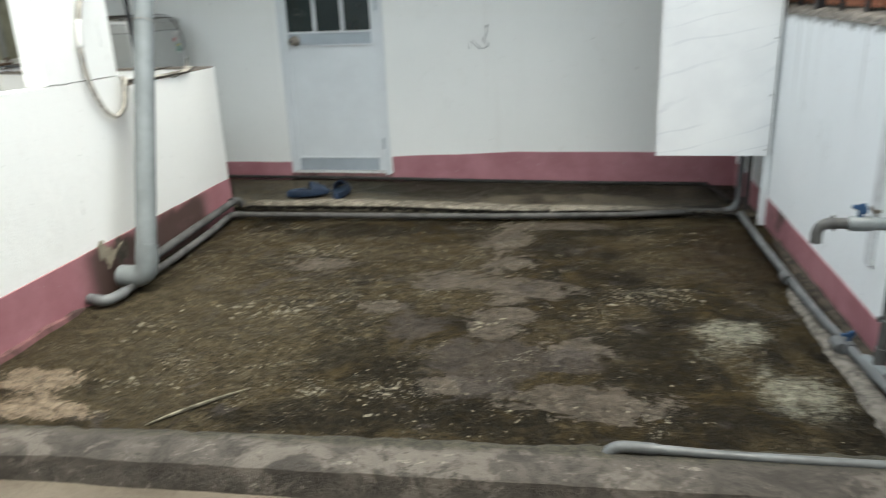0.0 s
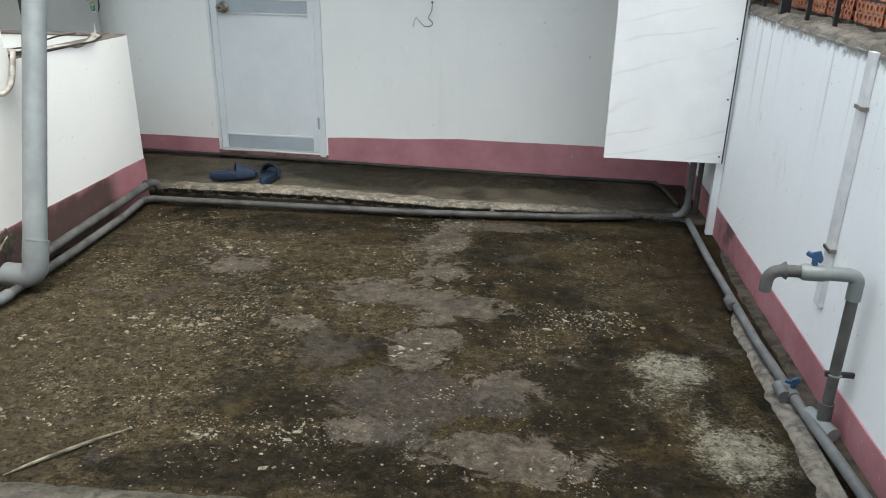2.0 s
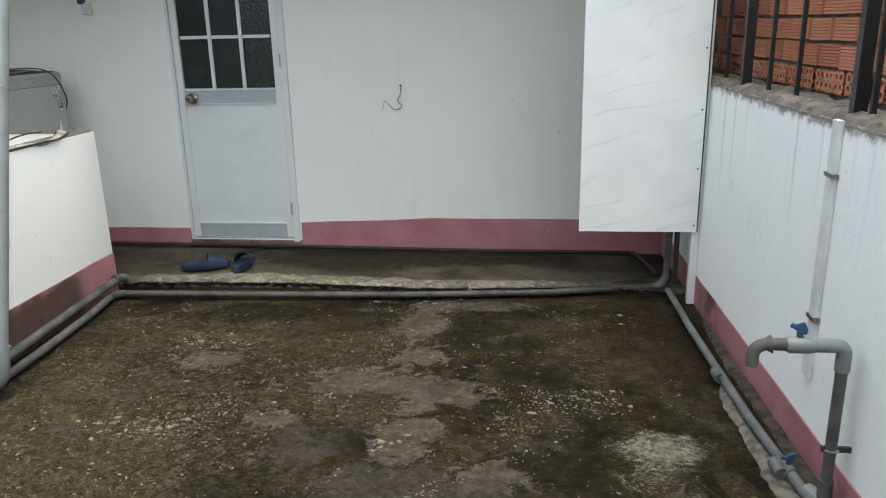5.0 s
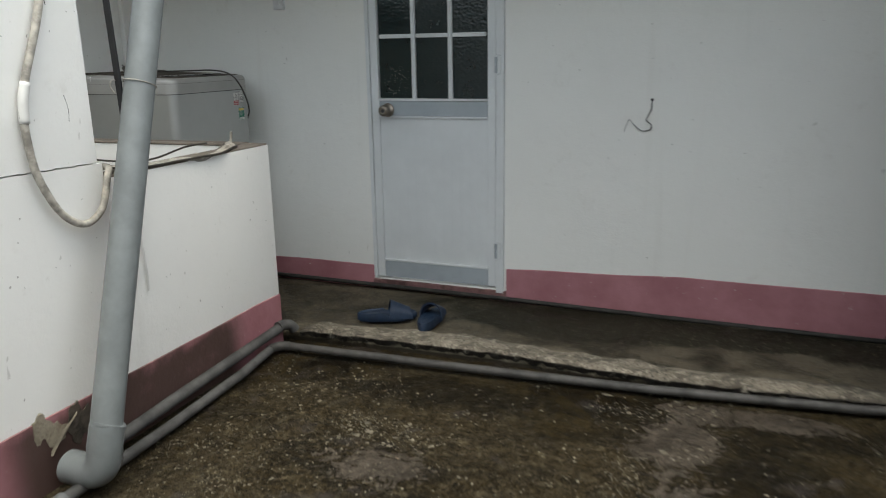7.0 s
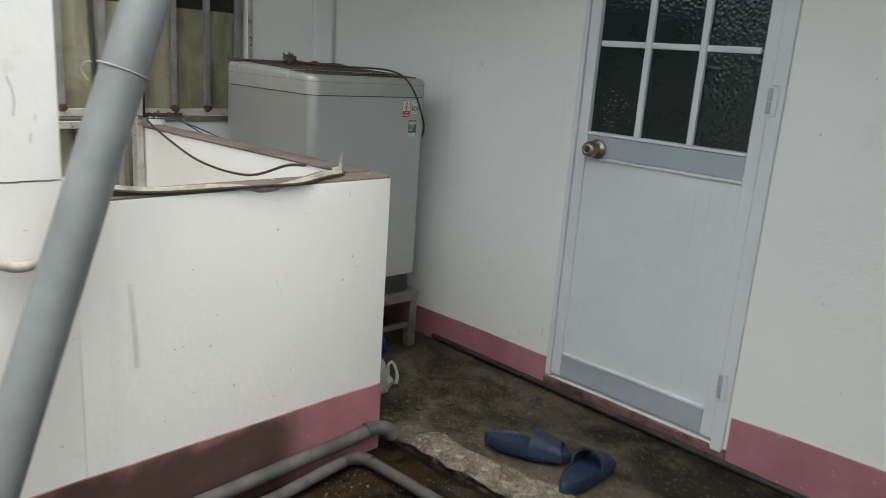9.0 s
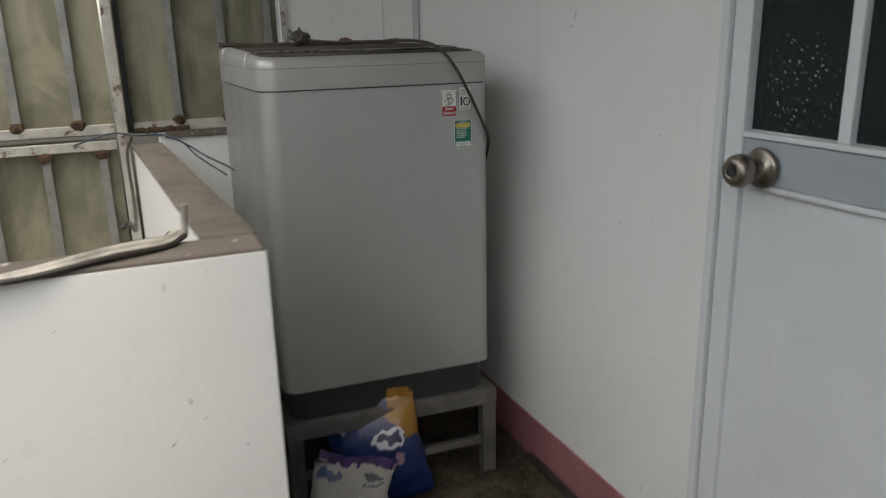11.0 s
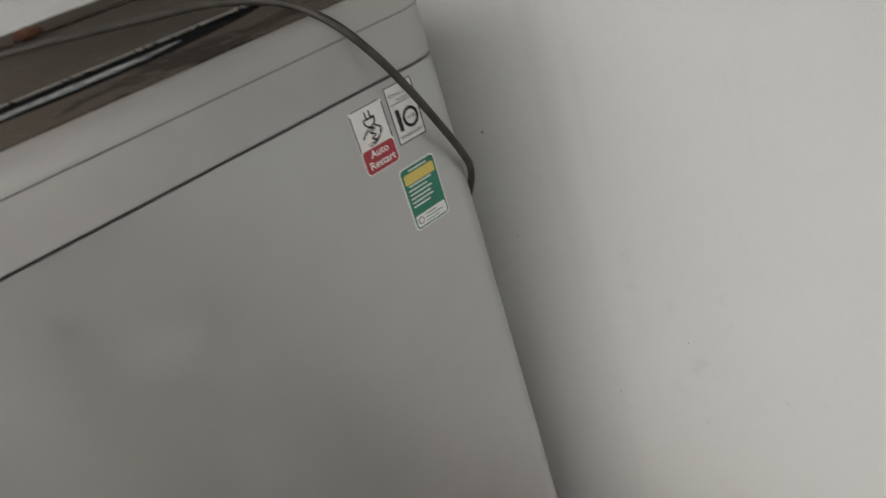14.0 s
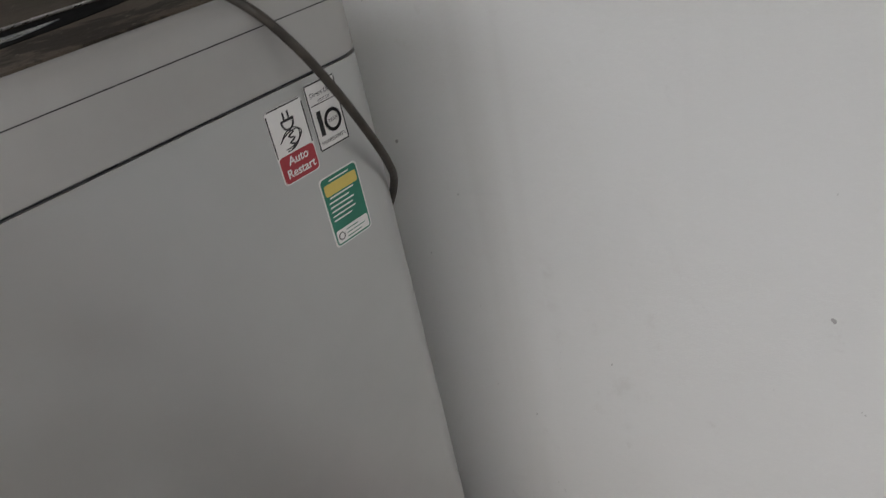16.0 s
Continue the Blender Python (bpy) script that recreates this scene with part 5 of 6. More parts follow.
    # raised line along the cover's front edge
    part("cover_line", rounded_block(-0.6005, 0.0025, -MW - 0.0025, MW + 0.0025, 0.8835, 0.8843, 0.0465), DARK, w, "fine dark groove round the cover", True)
    # labels
    a = part("sticker", card(0.1245, 0.1645, 0.7545, 0.8205, 0.0003), PAPER, w, "white and red restart sticker")
    for q in ((0.1275, 0.1615, 0.8191, 0.8201), (0.1249, 0.1259, 0.78, 0.8165), (0.1631, 0.1641, 0.78, 0.8165)):
        part("rule", boxm(0.0009, 0.0012, *q), INK, a)
    part("red_field", card(0.1255, 0.1635, 0.7555, 0.7795, 0.0009, 0.0003), PAPER_RED, a)
    up = lambda y, z, x=0.0021: Matrix.Translation((x, y, z)) @ Matrix(((0, 0, 1, 0), (1, 0, 0, 0), (0, 1, 0, 0), (0, 0, 0, 1)))
    text_mesh("lettering", "Auto\nRestart", 0.0106, PAPER, a, up(0.1445, 0.7685), 0.0002)
    # plug-and-coil sign
    cup = [(0.0011, 0.1445 + 0.0062 * math.cos(t), 0.8062 + 0.0072 * math.sin(t)) for t in [math.pi * (1 + i / 12) for i in range(13)]]
    part("plug_sign", tubem([(0.0011, 0.1383, 0.8072)] + cup[1:-1] + [(0.0011, 0.1507, 0.8072), (0.0011, 0.1383, 0.8072)], 0.0009, 6), INK, a)
    for y in (0.142, 0.147):
        part("pin_sign", boxm(0.0009, 0.0013, y - 0.0008, y + 0.0008, 0.8078, 0.8145), INK, a)
    part("coil_sign", tubem(smooth_path([(0.0011, 0.1445 + (0.0028 if i % 2 else -0.0028), 0.799 - i * 0.0028) for i in range(7)], 3), 0.0008, 5), INK, a)
    for r, h in ((0.0125, 0.0062), (0.0105, 0.0085)):
        part("ring_sign", tubem([(0.0011, 0.1432 + r * math.cos(t), 0.7905 + h * math.sin(t) + 0.003 * math.cos(t)) for t in [i * math.pi / 9 - 2.2 for i in range(15)]], 0.0005, 5), INK, a)
    b = part("sticker", card(0.169, 0.204, 0.766, 0.826, 0.0003), PAPER, w, "white warranty sticker")
    for q in ((0.17, 0.203, 0.7664, 0.7675), (0.17, 0.203, 0.8245, 0.8256), (0.1693, 0.1704, 0.768, 0.824), (0.2026, 0.2037, 0.768, 0.824), (0.172, 0.201, 0.8065, 0.8072)):
        part("rule", boxm(0.0009, 0.0012, *q), INK, b)
    text_mesh("lettering", "1", 0.03, INK, b, up(0.1765, 0.789), 0.0009)
    ring = bmesh.new()
    q = [[ring.verts.new((0.0018, 0.1905 + r * 0.93 * math.cos(2 * math.pi * i / 32), 0.789 + r * math.sin(2 * math.pi * i / 32))) for i in range(32)] for r in (0.0105, 0.0072)]
    for i in range(32):
        ring.faces.new((q[0][i], q[0][(i + 1) % 32], q[1][(i + 1) % 32], q[1][i]))
    bmesh.ops.solidify(ring, geom=ring.faces[:], thickness=0.0003)
    part("lettering", ring, INK, b)
    text_mesh("lettering", "YEAR", 0.0047, INK, b, up(0.1905, 0.789))
    text_mesh("lettering", "WARRANTY", 0.0052, INK, b, up(0.1865, 0.773))
    text_mesh("lettering", "Direct Drive", 0.0056, INK, b, up(0.1865, 0.816))
    text_mesh("lettering", "MOTOR", 0.0038, INK, b, up(0.1865, 0.8098))
    g = part("sticker", card(0.157, 0.203, 0.6745, 0.744, 0.0003), PAPER, w, "green and white energy sticker")
    part("green_field", card(0.1583, 0.2017, 0.6758, 0.7428, 0.0009, 0.0003), PAPER_GREEN, g)
    part("white_field", card(0.16, 0.2, 0.6775, 0.6905, 0.0012, 0.0003, 0.002), PAPER, g)
    part("yellow_field", card(0.1605, 0.1995, 0.7255, 0.7365, 0.0012, 0.0003, 0.002), PAPER_YELLOW, g)
    part("writing", boxm(0.0012, 0.0014, 0.168, 0.192, 0.7385, 0.7398), PAPER, g)
    for i, (p, q) in enumerate(((0.164, 0.193), (0.162, 0.186), (0.162, 0.191), (0.162, 0.188), (0.162, 0.19), (0.162, 0.184))):
        part("writing", boxm(0.0012, 0.0014, p, q, 0.7225 - 0.0045 * i, 0.7239 - 0.0045 * i), PAPER, g)
    part("seal", tubem([(0.0016, 0.1655 + 0.0035 * math.cos(t), 0.684 + 0.0035 * math.sin(t)) for t in [i * math.pi / 8 for i in range(17)]], 0.0005, 5), INK, g)
    for i, q in enumerate((0.19, 0.195, 0.187)):
        part("writing", boxm(0.0015, 0.0017, 0.172, q, 0.6798 + 0.0036 * i, 0.6806 + 0.0036 * i), PAPER_GREEN, g)
    for st in (a, b, g):
        st.location.y = 0.0265
    askew(w)
    w.matrix_basis = WM
    return w


washing_machine()


FLUFF = dry_cement("grey_fluff", (0.05, 0.045, 0.036), (0.12, 0.11, 0.092), 60)


def cable_thing():
    c = thing("power_cable", "grime-brown power cable with a dusty plug lying over the machine", "cable")
    pts = [(-0.43, -0.06, 0.943), (-0.38, -0.015, 0.937), (-0.3, 0.045, 0.935), (-0.2, 0.09, 0.936), (-0.11, 0.122, 0.937), (-0.04, 0.148, 0.927), (-0.002, 0.167, 0.902), (0.016, 0.187, 0.865), (0.023, 0.208, 0.822), (0.023, 0.231, 0.775), (0.012, 0.257, 0.73), (-0.012, 0.281, 0.693), (-0.05, 0.294, 0.64), (-0.14, 0.297, 0.5), (-0.3, 0.297, 0.3)]
    part("cord", tubem(smooth_path(pts, 8), 0.0039, 10), CABLE, c, smooth="all")
    lump = bmesh.new()
    bmesh.ops.create_icosphere(lump, subdivisions=3, radius=1.0)
    for v in lump.verts:
        q = v.co.copy()
        v.co = Vector((q.x * 0.027, q.y * 0.024, q.z * 0.021)) * (1 + 0.45 * noise.noise(q * 1.7) + 0.25 * noise.noise(q * 5)) + Vector((-0.445, -0.075, 0.95))
    p = part("plug", lump, FLUFF, c, "plug clotted with grey dust", True)
    for s, h in ((-1, 0.012), (1, 0.018)):
        part("pin", tubem([(-0.45, -0.08 + 0.011 * s, 0.955), (-0.458, -0.088 + 0.014 * s, 0.96 + h)], [0.0045, 0.003], 7), FLUFF, p)
    clump = bmesh.new()
    bmesh.ops.create_icosphere(clump, subdivisions=2, radius=0.016, matrix=pose(-0.46, 0.06, 0.938) @ Matrix.Diagonal((0.6, 1.2, 0.42, 1)))
    for v in clump.verts:
        v.co += v.normal * 0.006 * noise.noise(v.co * 70)
    part("tape_lump", clump, RUST, c, "rust-brown tape lump")
    askew(c)
    c.matrix_basis = WM
    return c


cable_thing()


def stand():
    s = thing("machine_stand", "square-tube stainless stand under the washing machine", "stand")
    z1 = -0.0
    for x in (-0.53, -0.01):
        for y in (-0.27, 0.27):
            part("leg", boxm(x - 0.019, x + 0.019, y - 0.019, y + 0.019, -0.258, z1 - 0.045, 0.002), STAIN_STEEL, s)
    for x in (-0.53, -0.01):
        part("rail", boxm(x - 0.02, x + 0.02, -0.291, 0.291, z1 - 0.044, z1 - 0.001, 0.002), STAIN_STEEL, s)
        part("stretcher", boxm(x - 0.01, x + 0.01, -0.25, 0.25, -0.17, -0.15, 0.002), STAIN_STEEL, s)
    for y in (-0.27, 0.27):
        part("rail", boxm(-0.509, -0.031, y - 0.02, y + 0.02, z1 - 0.044, z1 - 0.001, 0.002), STAIN_STEEL, s)
    s.matrix_basis = WM
    return s


stand()


# ---- bags and bottle on the alcove floor ----
def pouch(name, label, w, h, d, mat, m, seed, sealmat):
    """A crumpled filled pouch, standing, sealed flat at its top."""
    t = thing(name, label, "bag", "detergent bags under the machine")
    bm = bmesh.new()
    nu, nv = 28, 16
    rows = []
    for j in range(nv + 1):
        v = j / nv
        bulge = d * (math.sin(math.pi * min(1, v * 0.9 + 0.12)) ** 0.7) * (1 - 0.9 * max(0, v - 0.75) / 0.25)
        row = []
        for i in range(nu):
            a = 2 * math.pi * i / nu
            x = w / 2 * math.copysign(abs(math.cos(a)) ** 0.6, math.cos(a)) * (1 - 0.08 * math.sin(3 * v))
            y = (bulge / 2 + 0.002) * math.copysign(abs(math.sin(a)) ** 0.9, math.sin(a))
            k = noise.noise(Vector((x * 22, v * 6, seed + math.sin(a)))) * 0.024
            row.append(bm.verts.new((x + k * 0.6, y + k * (1 - 0.6 * v), v * h + k * 0.4)))
        rows.append(row)
    for a, b in zip(rows, rows[1:]):
        for i in range(nu):
            bm.faces.new((a[i], a[(i + 1) % nu], b[(i + 1) % nu], b[i]))
    bm.faces.new(rows[0]), bm.faces.new(rows[-1])
    part("pouch", bm, mat, t, smooth="all")
    # crimped seal along the top
    seal, rows = bmesh.new(), []
    for i in range(25):
        u = i / 24
        x, y = (u - 0.5) * w * 0.9, 0.004 * math.sin(9 * u + seed) + 0.0025 * math.sin(31 * u)
        z = h * 0.985 + 0.004 * math.sin(7 * u + seed)
        rows.append([seal.verts.new(q) for q in ((x, y - 0.002, z - 0.003), (x, y + 0.002, z - 0.003), (x, y * 1.6 + 0.0015, z + 0.022), (x, y * 1.6 - 0.0015, z + 0.022))])
    for p, q in zip(rows, rows[1:]):
        for j in range(4):
            seal.faces.new((p[j], p[(j + 1) % 4], q[(j + 1) % 4], q[j]))
    seal.faces.new(rows[0]), seal.faces.new(rows[-1])
    part("top_seal", seal, sealmat, t, "crimped top seal", True)
    t.matrix_basis = m
    return t


def printed(name, base, blobs):
    """Printed film: ragged patches of colour on a base."""
    k = Mat(name, 0.32)
    c = base
    nt = k.t.nodes.new("ShaderNodeTexNoise")
    nt.inputs["Scale"].default_value, nt.inputs["Detail"].default_value = 26, 3
    k.t.links.new(k.co, nt.inputs["Vector"])
    sub = k.t.nodes.new("ShaderNodeVectorMath")
    sub.operation = "MULTIPLY_ADD"
    k.t.links.new(nt.outputs["Color"], sub.inputs[0])
    sub.inputs[1].default_value = (0.07, 0.07, 0.07)
    k.t.links.new(k.co, sub.inputs[2])
    for (x, z, rx, rz, col) in blobs:
        mp = k.t.nodes.new("ShaderNodeMapping")
        mp.inputs["Location"].default_value = (-(x + 0.035) / rx, 0, -(z + 0.035) / rz)
        mp.inputs["Scale"].default_value = (1 / rx, 0, 1 / rz)
        k.t.links.new(sub.outputs[0], mp.inputs["Vector"])
        ln = k.t.nodes.new("ShaderNodeVectorMath")
        ln.operation = "LENGTH"
        k.t.links.new(mp.outputs["Vector"], ln.inputs[0])
        c = k.mix(k.ramp(ln.outputs["Value"], 1.05, 0.92), c, col)
    k.colour(c)
    return k.bump(k.noise(24, 4), 0.35, 0.01).m


SEAL_YELLOW = simple("yellow_film", (0.24, 0.115, 0.012), 0.35, 0, 0.3, 20, 0.1)
SEAL_PURPLE = simple("purple_film", (0.06, 0.035, 0.12), 0.35, 0, 0.3, 20, 0.1)
BLUEBAG = printed("blue_printed_film", (0.005, 0.02, 0.09), [(0.12, 0.26, 0.07, 0.11, (0.24, 0.115, 0.012)), (0.04, 0.17, 0.05, 0.022, (0.45, 0.47, 0.5)), (0.045, 0.17, 0.036, 0.012, (0.015, 0.02, 0.06)), (-0.06, 0.23, 0.04, 0.022, (0.4, 0.43, 0.47)), (-0.06, 0.23, 0.028, 0.012, (0.015, 0.02, 0.06)), (-0.03, 0.07, 0.05, 0.03, (0.02, 0.1, 0.17)), (0.06, 0.11, 0.02, 0.016, (0.3, 0.2, 0.26)), (-0.05, 0.02, 0.06, 0.04, (0.32, 0.2, 0.02))])
WHITEBAG = printed("white_printed_film", (0.3, 0.288, 0.27), [(0.13, 0.13, 0.02, 0.2, (0.42, 0.055, 0.025)), (0.03, 0.29, 0.14, 0.028, (0.07, 0.035, 0.14)), (-0.06, 0.2, 0.03, 0.013, (0.03, 0.05, 0.14)), (0.05, 0.205, 0.03, 0.006, (0.07, 0.07, 0.09)), (0.05, 0.188, 0.026, 0.005, (0.07, 0.07, 0.09)), (0.0, 0.12, 0.05, 0.024, (0.36, 0.17, 0.05))])
pouch("detergent_pouch", "blue and yellow printed detergent pouch under the machine", 0.26, 0.27, 0.1, BLUEBAG, pose(-2.74, 4.73, 0.05, -14, -10, 72), 3, SEAL_YELLOW)
pouch("detergent_pouch", "white and red printed laundry bag leaning on the wall", 0.2, 0.23, 0.08, WHITEBAG, pose(-2.585, 4.545, 0.04, -10, 16, 80), 8, SEAL_PURPLE)
cap_part = bpy.data.objects["detergent_pouch"]
part("spout_cap", turned([(0, 0.011), (0.02, 0.011), (0.022, 0.009)], pose(-0.02, -0.05, 0.12, 70, 0, 0), 14), PAPER, cap_part, "white screw cap", True)


def bottle():
    b = thing("dark_bottle", "black plastic bottle on the alcove floor", "bottle")
    part("body", turned([(0, 0.036), (0.008, 0.04), (0.14, 0.04), (0.175, 0.034), (0.2, 0.018), (0.205, 0.015)], pose(0, 0, 0), 24), DARK, b, smooth="all")
    part("cap", turned([(0.205, 0.018), (0.235, 0.018), (0.238, 0.015)], pose(0, 0, 0), 20), DARK, b, smooth=True)
    b.matrix_basis = pose(-2.44, 4.5, 0.038)


bottle()
FILM = simple("thin_white_film", (0.36, 0.36, 0.345), 0.35, 0, 0.1, 30, 0.1)


def carrier_bag():
    t = thing("plastic_bag", "crumpled white plastic carrier bag on the floor", "bag")
    bm = bmesh.new()
    bmesh.ops.create_icosphere(bm, subdivisions=5, radius=1.0)
    for v in bm.verts:
        p = v.co.copy()
        u = (p.z + 1) / 2
        a = math.atan2(p.y, p.x)
        fold = 0.16 * math.sin(7 * a + 3 * u) * u + 0.2 * noise.noise(p * 2.1) + 0.1 * noise.noise(p * 6 + Vector((3, 1, 0)))
        r = (1 - 0.72 * u ** 0.8) * (1 + fold)
        v.co = Vector((p.x * 0.08 * r - 0.03 * u, p.y * 0.085 * r - 0.035 * u, max(0.002, 0.2 * u ** 1.15 * (1 + 0.1 * noise.noise(p * 3)))))
    part("bag", bm, FILM, t, smooth="all")
    loop = smooth_path([(0.01, 0.03, 0.07), (0.004, 0.034, 0.1), (0.002, 0.05, 0.112), (0.006, 0.066, 0.095), (0.02, 0.068, 0.06), (0.03, 0.055, 0.03)], 6)
    part("handle", tubem(loop, [0.0085 - 0.003 * math.sin(math.pi * i / (len(loop) - 1)) for i in range(len(loop))], 8), FILM, t, smooth="all")
    t.matrix_basis = pose(-2.48, 4.62, 0.036)


carrier_bag()

# cables lying on the knee wall
kc = thing("cable_bundle", "dusty white and grey cables lying on the wall capping", "cable")
for i, (dx, dz, r, mt) in enumerate(((0.0, 0.0, 0.0075, WHITECABLE), (-0.016, 0.001, 0.006, WHITECABLE), (0.014, -0.001, 0.0055, WHITECABLE), (0.026, 0.0, 0.0045, CABLE), (-0.032, 0.0, 0.0045, CABLE))):
    z = 0.931 + r
    pts = [(KX - 0.06 + dx, 3.46, z + 0.02), (KX - 0.03 + dx, 3.62, z), (KX - 0.014 + dx * 0.7, 3.8, z - 0.002), (KX + 0.004 + dx * 0.35, 3.93, z - 0.012 + 0.4 * dx), (KX - 0.004 + dx * 0.6, 4.04, z - 0.004), (KX - 0.045 + dx, 4.16, z + 0.004), (KX - 0.085 + dx, 4.24, z), (KX - 0.115 + 0.5 * dx, 4.262 + 0.4 * dx, z + 0.004)]
    part("cable", tubem(smooth_path(pts, 7), r, 9), mt, kc, smooth="all")
part("stub", tubem([(KX - 0.112, 4.272, 0.94), (KX - 0.107, 4.276, 0.99)], 0.006, 8), WHITECABLE, kc)
wire = thing("loose_wire", "thin dark wires tied over the return wall", "wire")
part("wire", tubem(smooth_path([(GX + 0.02, 4.06, 0.945), (GX + 0.03, 4.17, 0.975), (GX + 0.045, 4.24, 0.965), (GX + 0.06, 4.31, 0.965), (GX + 0.16, 4.37, 0.945), (GX + 0.26, 4.42, 0.915), (-3.3, 4.47, 0.89), (-3.24, 4.5, 0.87)], 8), 0.0028, 7), BLUECABLE, wire, smooth="all")
part("wire", tubem(smooth_path([(GX + 0.05, 4.25, 0.967), (GX + 0.1, 4.35, 0.955), (GX + 0.22, 4.4, 0.91), (GX + 0.36, 4.46, 0.872)], 8), 0.0024, 7), BLUECABLE, wire, smooth="all")
part("wire", tubem(smooth_path([(GX + 0.05, 4.225, 0.96), (GX + 0.2, 4.205, 0.93), (-3.1, 4.205, 0.86), (-2.75, 4.2, 0.86), (-2.5, 4.19, 0.93), (-2.38, 4.18, 0.95)], 8), 0.0045, 7), CABLE, wire, smooth="all")


# ---- the grey glazed door, swung open ----
def glazed_door():
    d = tagged(new("door_2"), "open grey steel door leaf with figured glass panes", "door", kind="structure")
    W, H = 0.74, 2.05
    part("stile", boxm(0, 0.085, -0.02, 0.02, 0, H, 0.003), GREYDOOR, d)
    part("stile", boxm(W - 0.07, W, -0.02, 0.02, 0, H, 0.003), GREYDOOR, d)
    for z0, z1 in ((0, 0.12), (0.42, 0.48), (0.93, 0.985), (H - 0.07, H)):
        part("rail", boxm(0.0908 if 0.2 < z0 < 1.5 else 0.086, W - 0.071, -0.019, 0.019, z0, z1, 0.003), GREYDOOR, d)
    part("mullion", boxm(0.36, 0.41, -0.019, 0.019, 0.986, H - 0.071, 0.003), GREYDOOR, d)
    part("kick_panel", boxm(0.0908, W - 0.071, -0.006, 0.006, 0.121, 0.419), GREYDOOR, d)
    for x0, x1, z0, z1 in ((0.0906, 0.359, 0.986, H - 0.072), (0.411, W - 0.071, 0.986, H - 0.072), (0.0906, W - 0.071, 0.481, 0.929)):
        p = part("pane", boxm(x0, x1, -0.003, 0.003, z0, z1), FIGGLASS, d, "floral figured glass")
        p.visible_shadow = False
        for a in ((x0, x0 + 0.012, z0, z1), (x1 - 0.012, x1, z0, z1), (x0 + 0.013, x1 - 0.013, z0, z0 + 0.012), (x0 + 0.013, x1 - 0.013, z1 - 0.012, z1)):
            part("bead", boxm(a[0], a[1], -0.014, -0.004, a[2], a[3], 0.002), GREYDOOR, d)
    bar = bmesh.new()
    run = [(-0.021, 0.962), (-0.046, 0.966), (-0.053, 0.955), (-0.053, 0.812), (-0.046, 0.8), (-0.021, 0.804)]
    rows = []
    for y, z in run:
        dy = 0.004 if abs(z - 0.883) < 0.078 else 0.0
        rows.append([bar.verts.new(q) for q in ((0.034, y, z), (0.054, y, z), (0.054, y + dy, z - (0.004 if not dy else 0) * (1 if z > 0.88 else -1)), (0.034, y + dy, z - (0.004 if not dy else 0) * (1 if z > 0.88 else -1)))])
    for a, b in zip(rows, rows[1:]):
        for q in range(4):
            bar.faces.new((a[q], a[(q + 1) % 4], b[(q + 1) % 4], b[q]))
    bar.faces.new(rows[0]), bar.faces.new(rows[-1])
    part("pull_handle", bar, GREYDOOR, d, "bent flat-bar pull handle")
    part("latch_plate", boxm(0.004, 0.06, -0.026, -0.0205, 1.132, 1.158, 0.002), GATEWHITE, d, "paint-clotted latch plate")
    ring = bmesh.new()
    n = 24
    loops = [[ring.verts.new((-0.012 + r * 1.25 * math.cos(6.2832 * q / n), -0.034 + r * math.sin(6.2832 * q / n), z)) for q in range(n)] for r, z in ((0.026, 1.132), (0.026, 1.138), (0.013, 1.138), (0.013, 1.132))]
    for a, b in zip(loops, loops[1:] + loops[:1]):
        for q in range(n):
            ring.faces.new((a[q], a[(q + 1) % n], b[(q + 1) % n], b[q]))
    part("latch_ring", ring, RUST, d, "rusty paint-worn latch tongue")
    part("rebate", boxm(0.0862, 0.0905, -0.0195, 0.0195, 0.122, 1.978), DARK, d, "dark rebate beside the stile")
    d.matrix_basis = pose(0.67, 1.2, -0.05, 0, 0, -76)
    return d


glazed_door()

# ---- grit on the yard floor ----
random.seed(5)
bm = bmesh.new()
drifts = [(-2.05 + 2.6 * random.random() ** 1.5, random.uniform(2.1, 4.3), random.uniform(0.05, 0.2)) for i in range(150)]
for i in range(4200):
    if i < 3500:
        cx, cy, r = drifts[i % len(drifts)]
        x, y = random.gauss(cx, r), random.gauss(cy, r * 0.8)
    elif i < 3800:
        x, y = random.uniform(-2.1, -0.3), random.uniform(2.0, 4.2)
    else:
        x, y = random.uniform(-2.1, 0.9), random.uniform(2.0, 4.3)
    if not (-2.15 < x < 0.88 and 1.97 < y < 4.36):
        continue
    s = random.choice((0.0016, 0.002, 0.002, 0.0025, 0.003, 0.0045)) * random.uniform(0.6, 1.2)
    if i % 70 == 0:
        s *= 2.2
    m = Matrix.Translation((x, y, floor_height(x, y) + 0.001)) @ Euler((0, 0, random.uniform(0, 6.3))).to_matrix().to_4x4() @ Matrix.Diagonal((s * random.uniform(0.8, 1.8), s, s * 0.35, 1))
    vs = [bm.verts.new(m @ Vector(q)) for q in ((-1, -0.7, 0), (0.9, -1, 0), (1.1, 0.6, 0), (-0.3, 1, 0), (-0.6, -0.3, 1), (0.6, -0.4, 1.1), (0.1, 0.5, 0.9))]
    for f in ((0, 1, 5, 4), (1, 2, 6, 5), (2, 3, 6), (3, 0, 4, 6), (4, 5, 6)):
        bm.faces.new([vs[j] for j in f])
GRIT = dry_cement("pale_grit", (0.04, 0.033, 0.021), (0.23, 0.205, 0.15), 14)
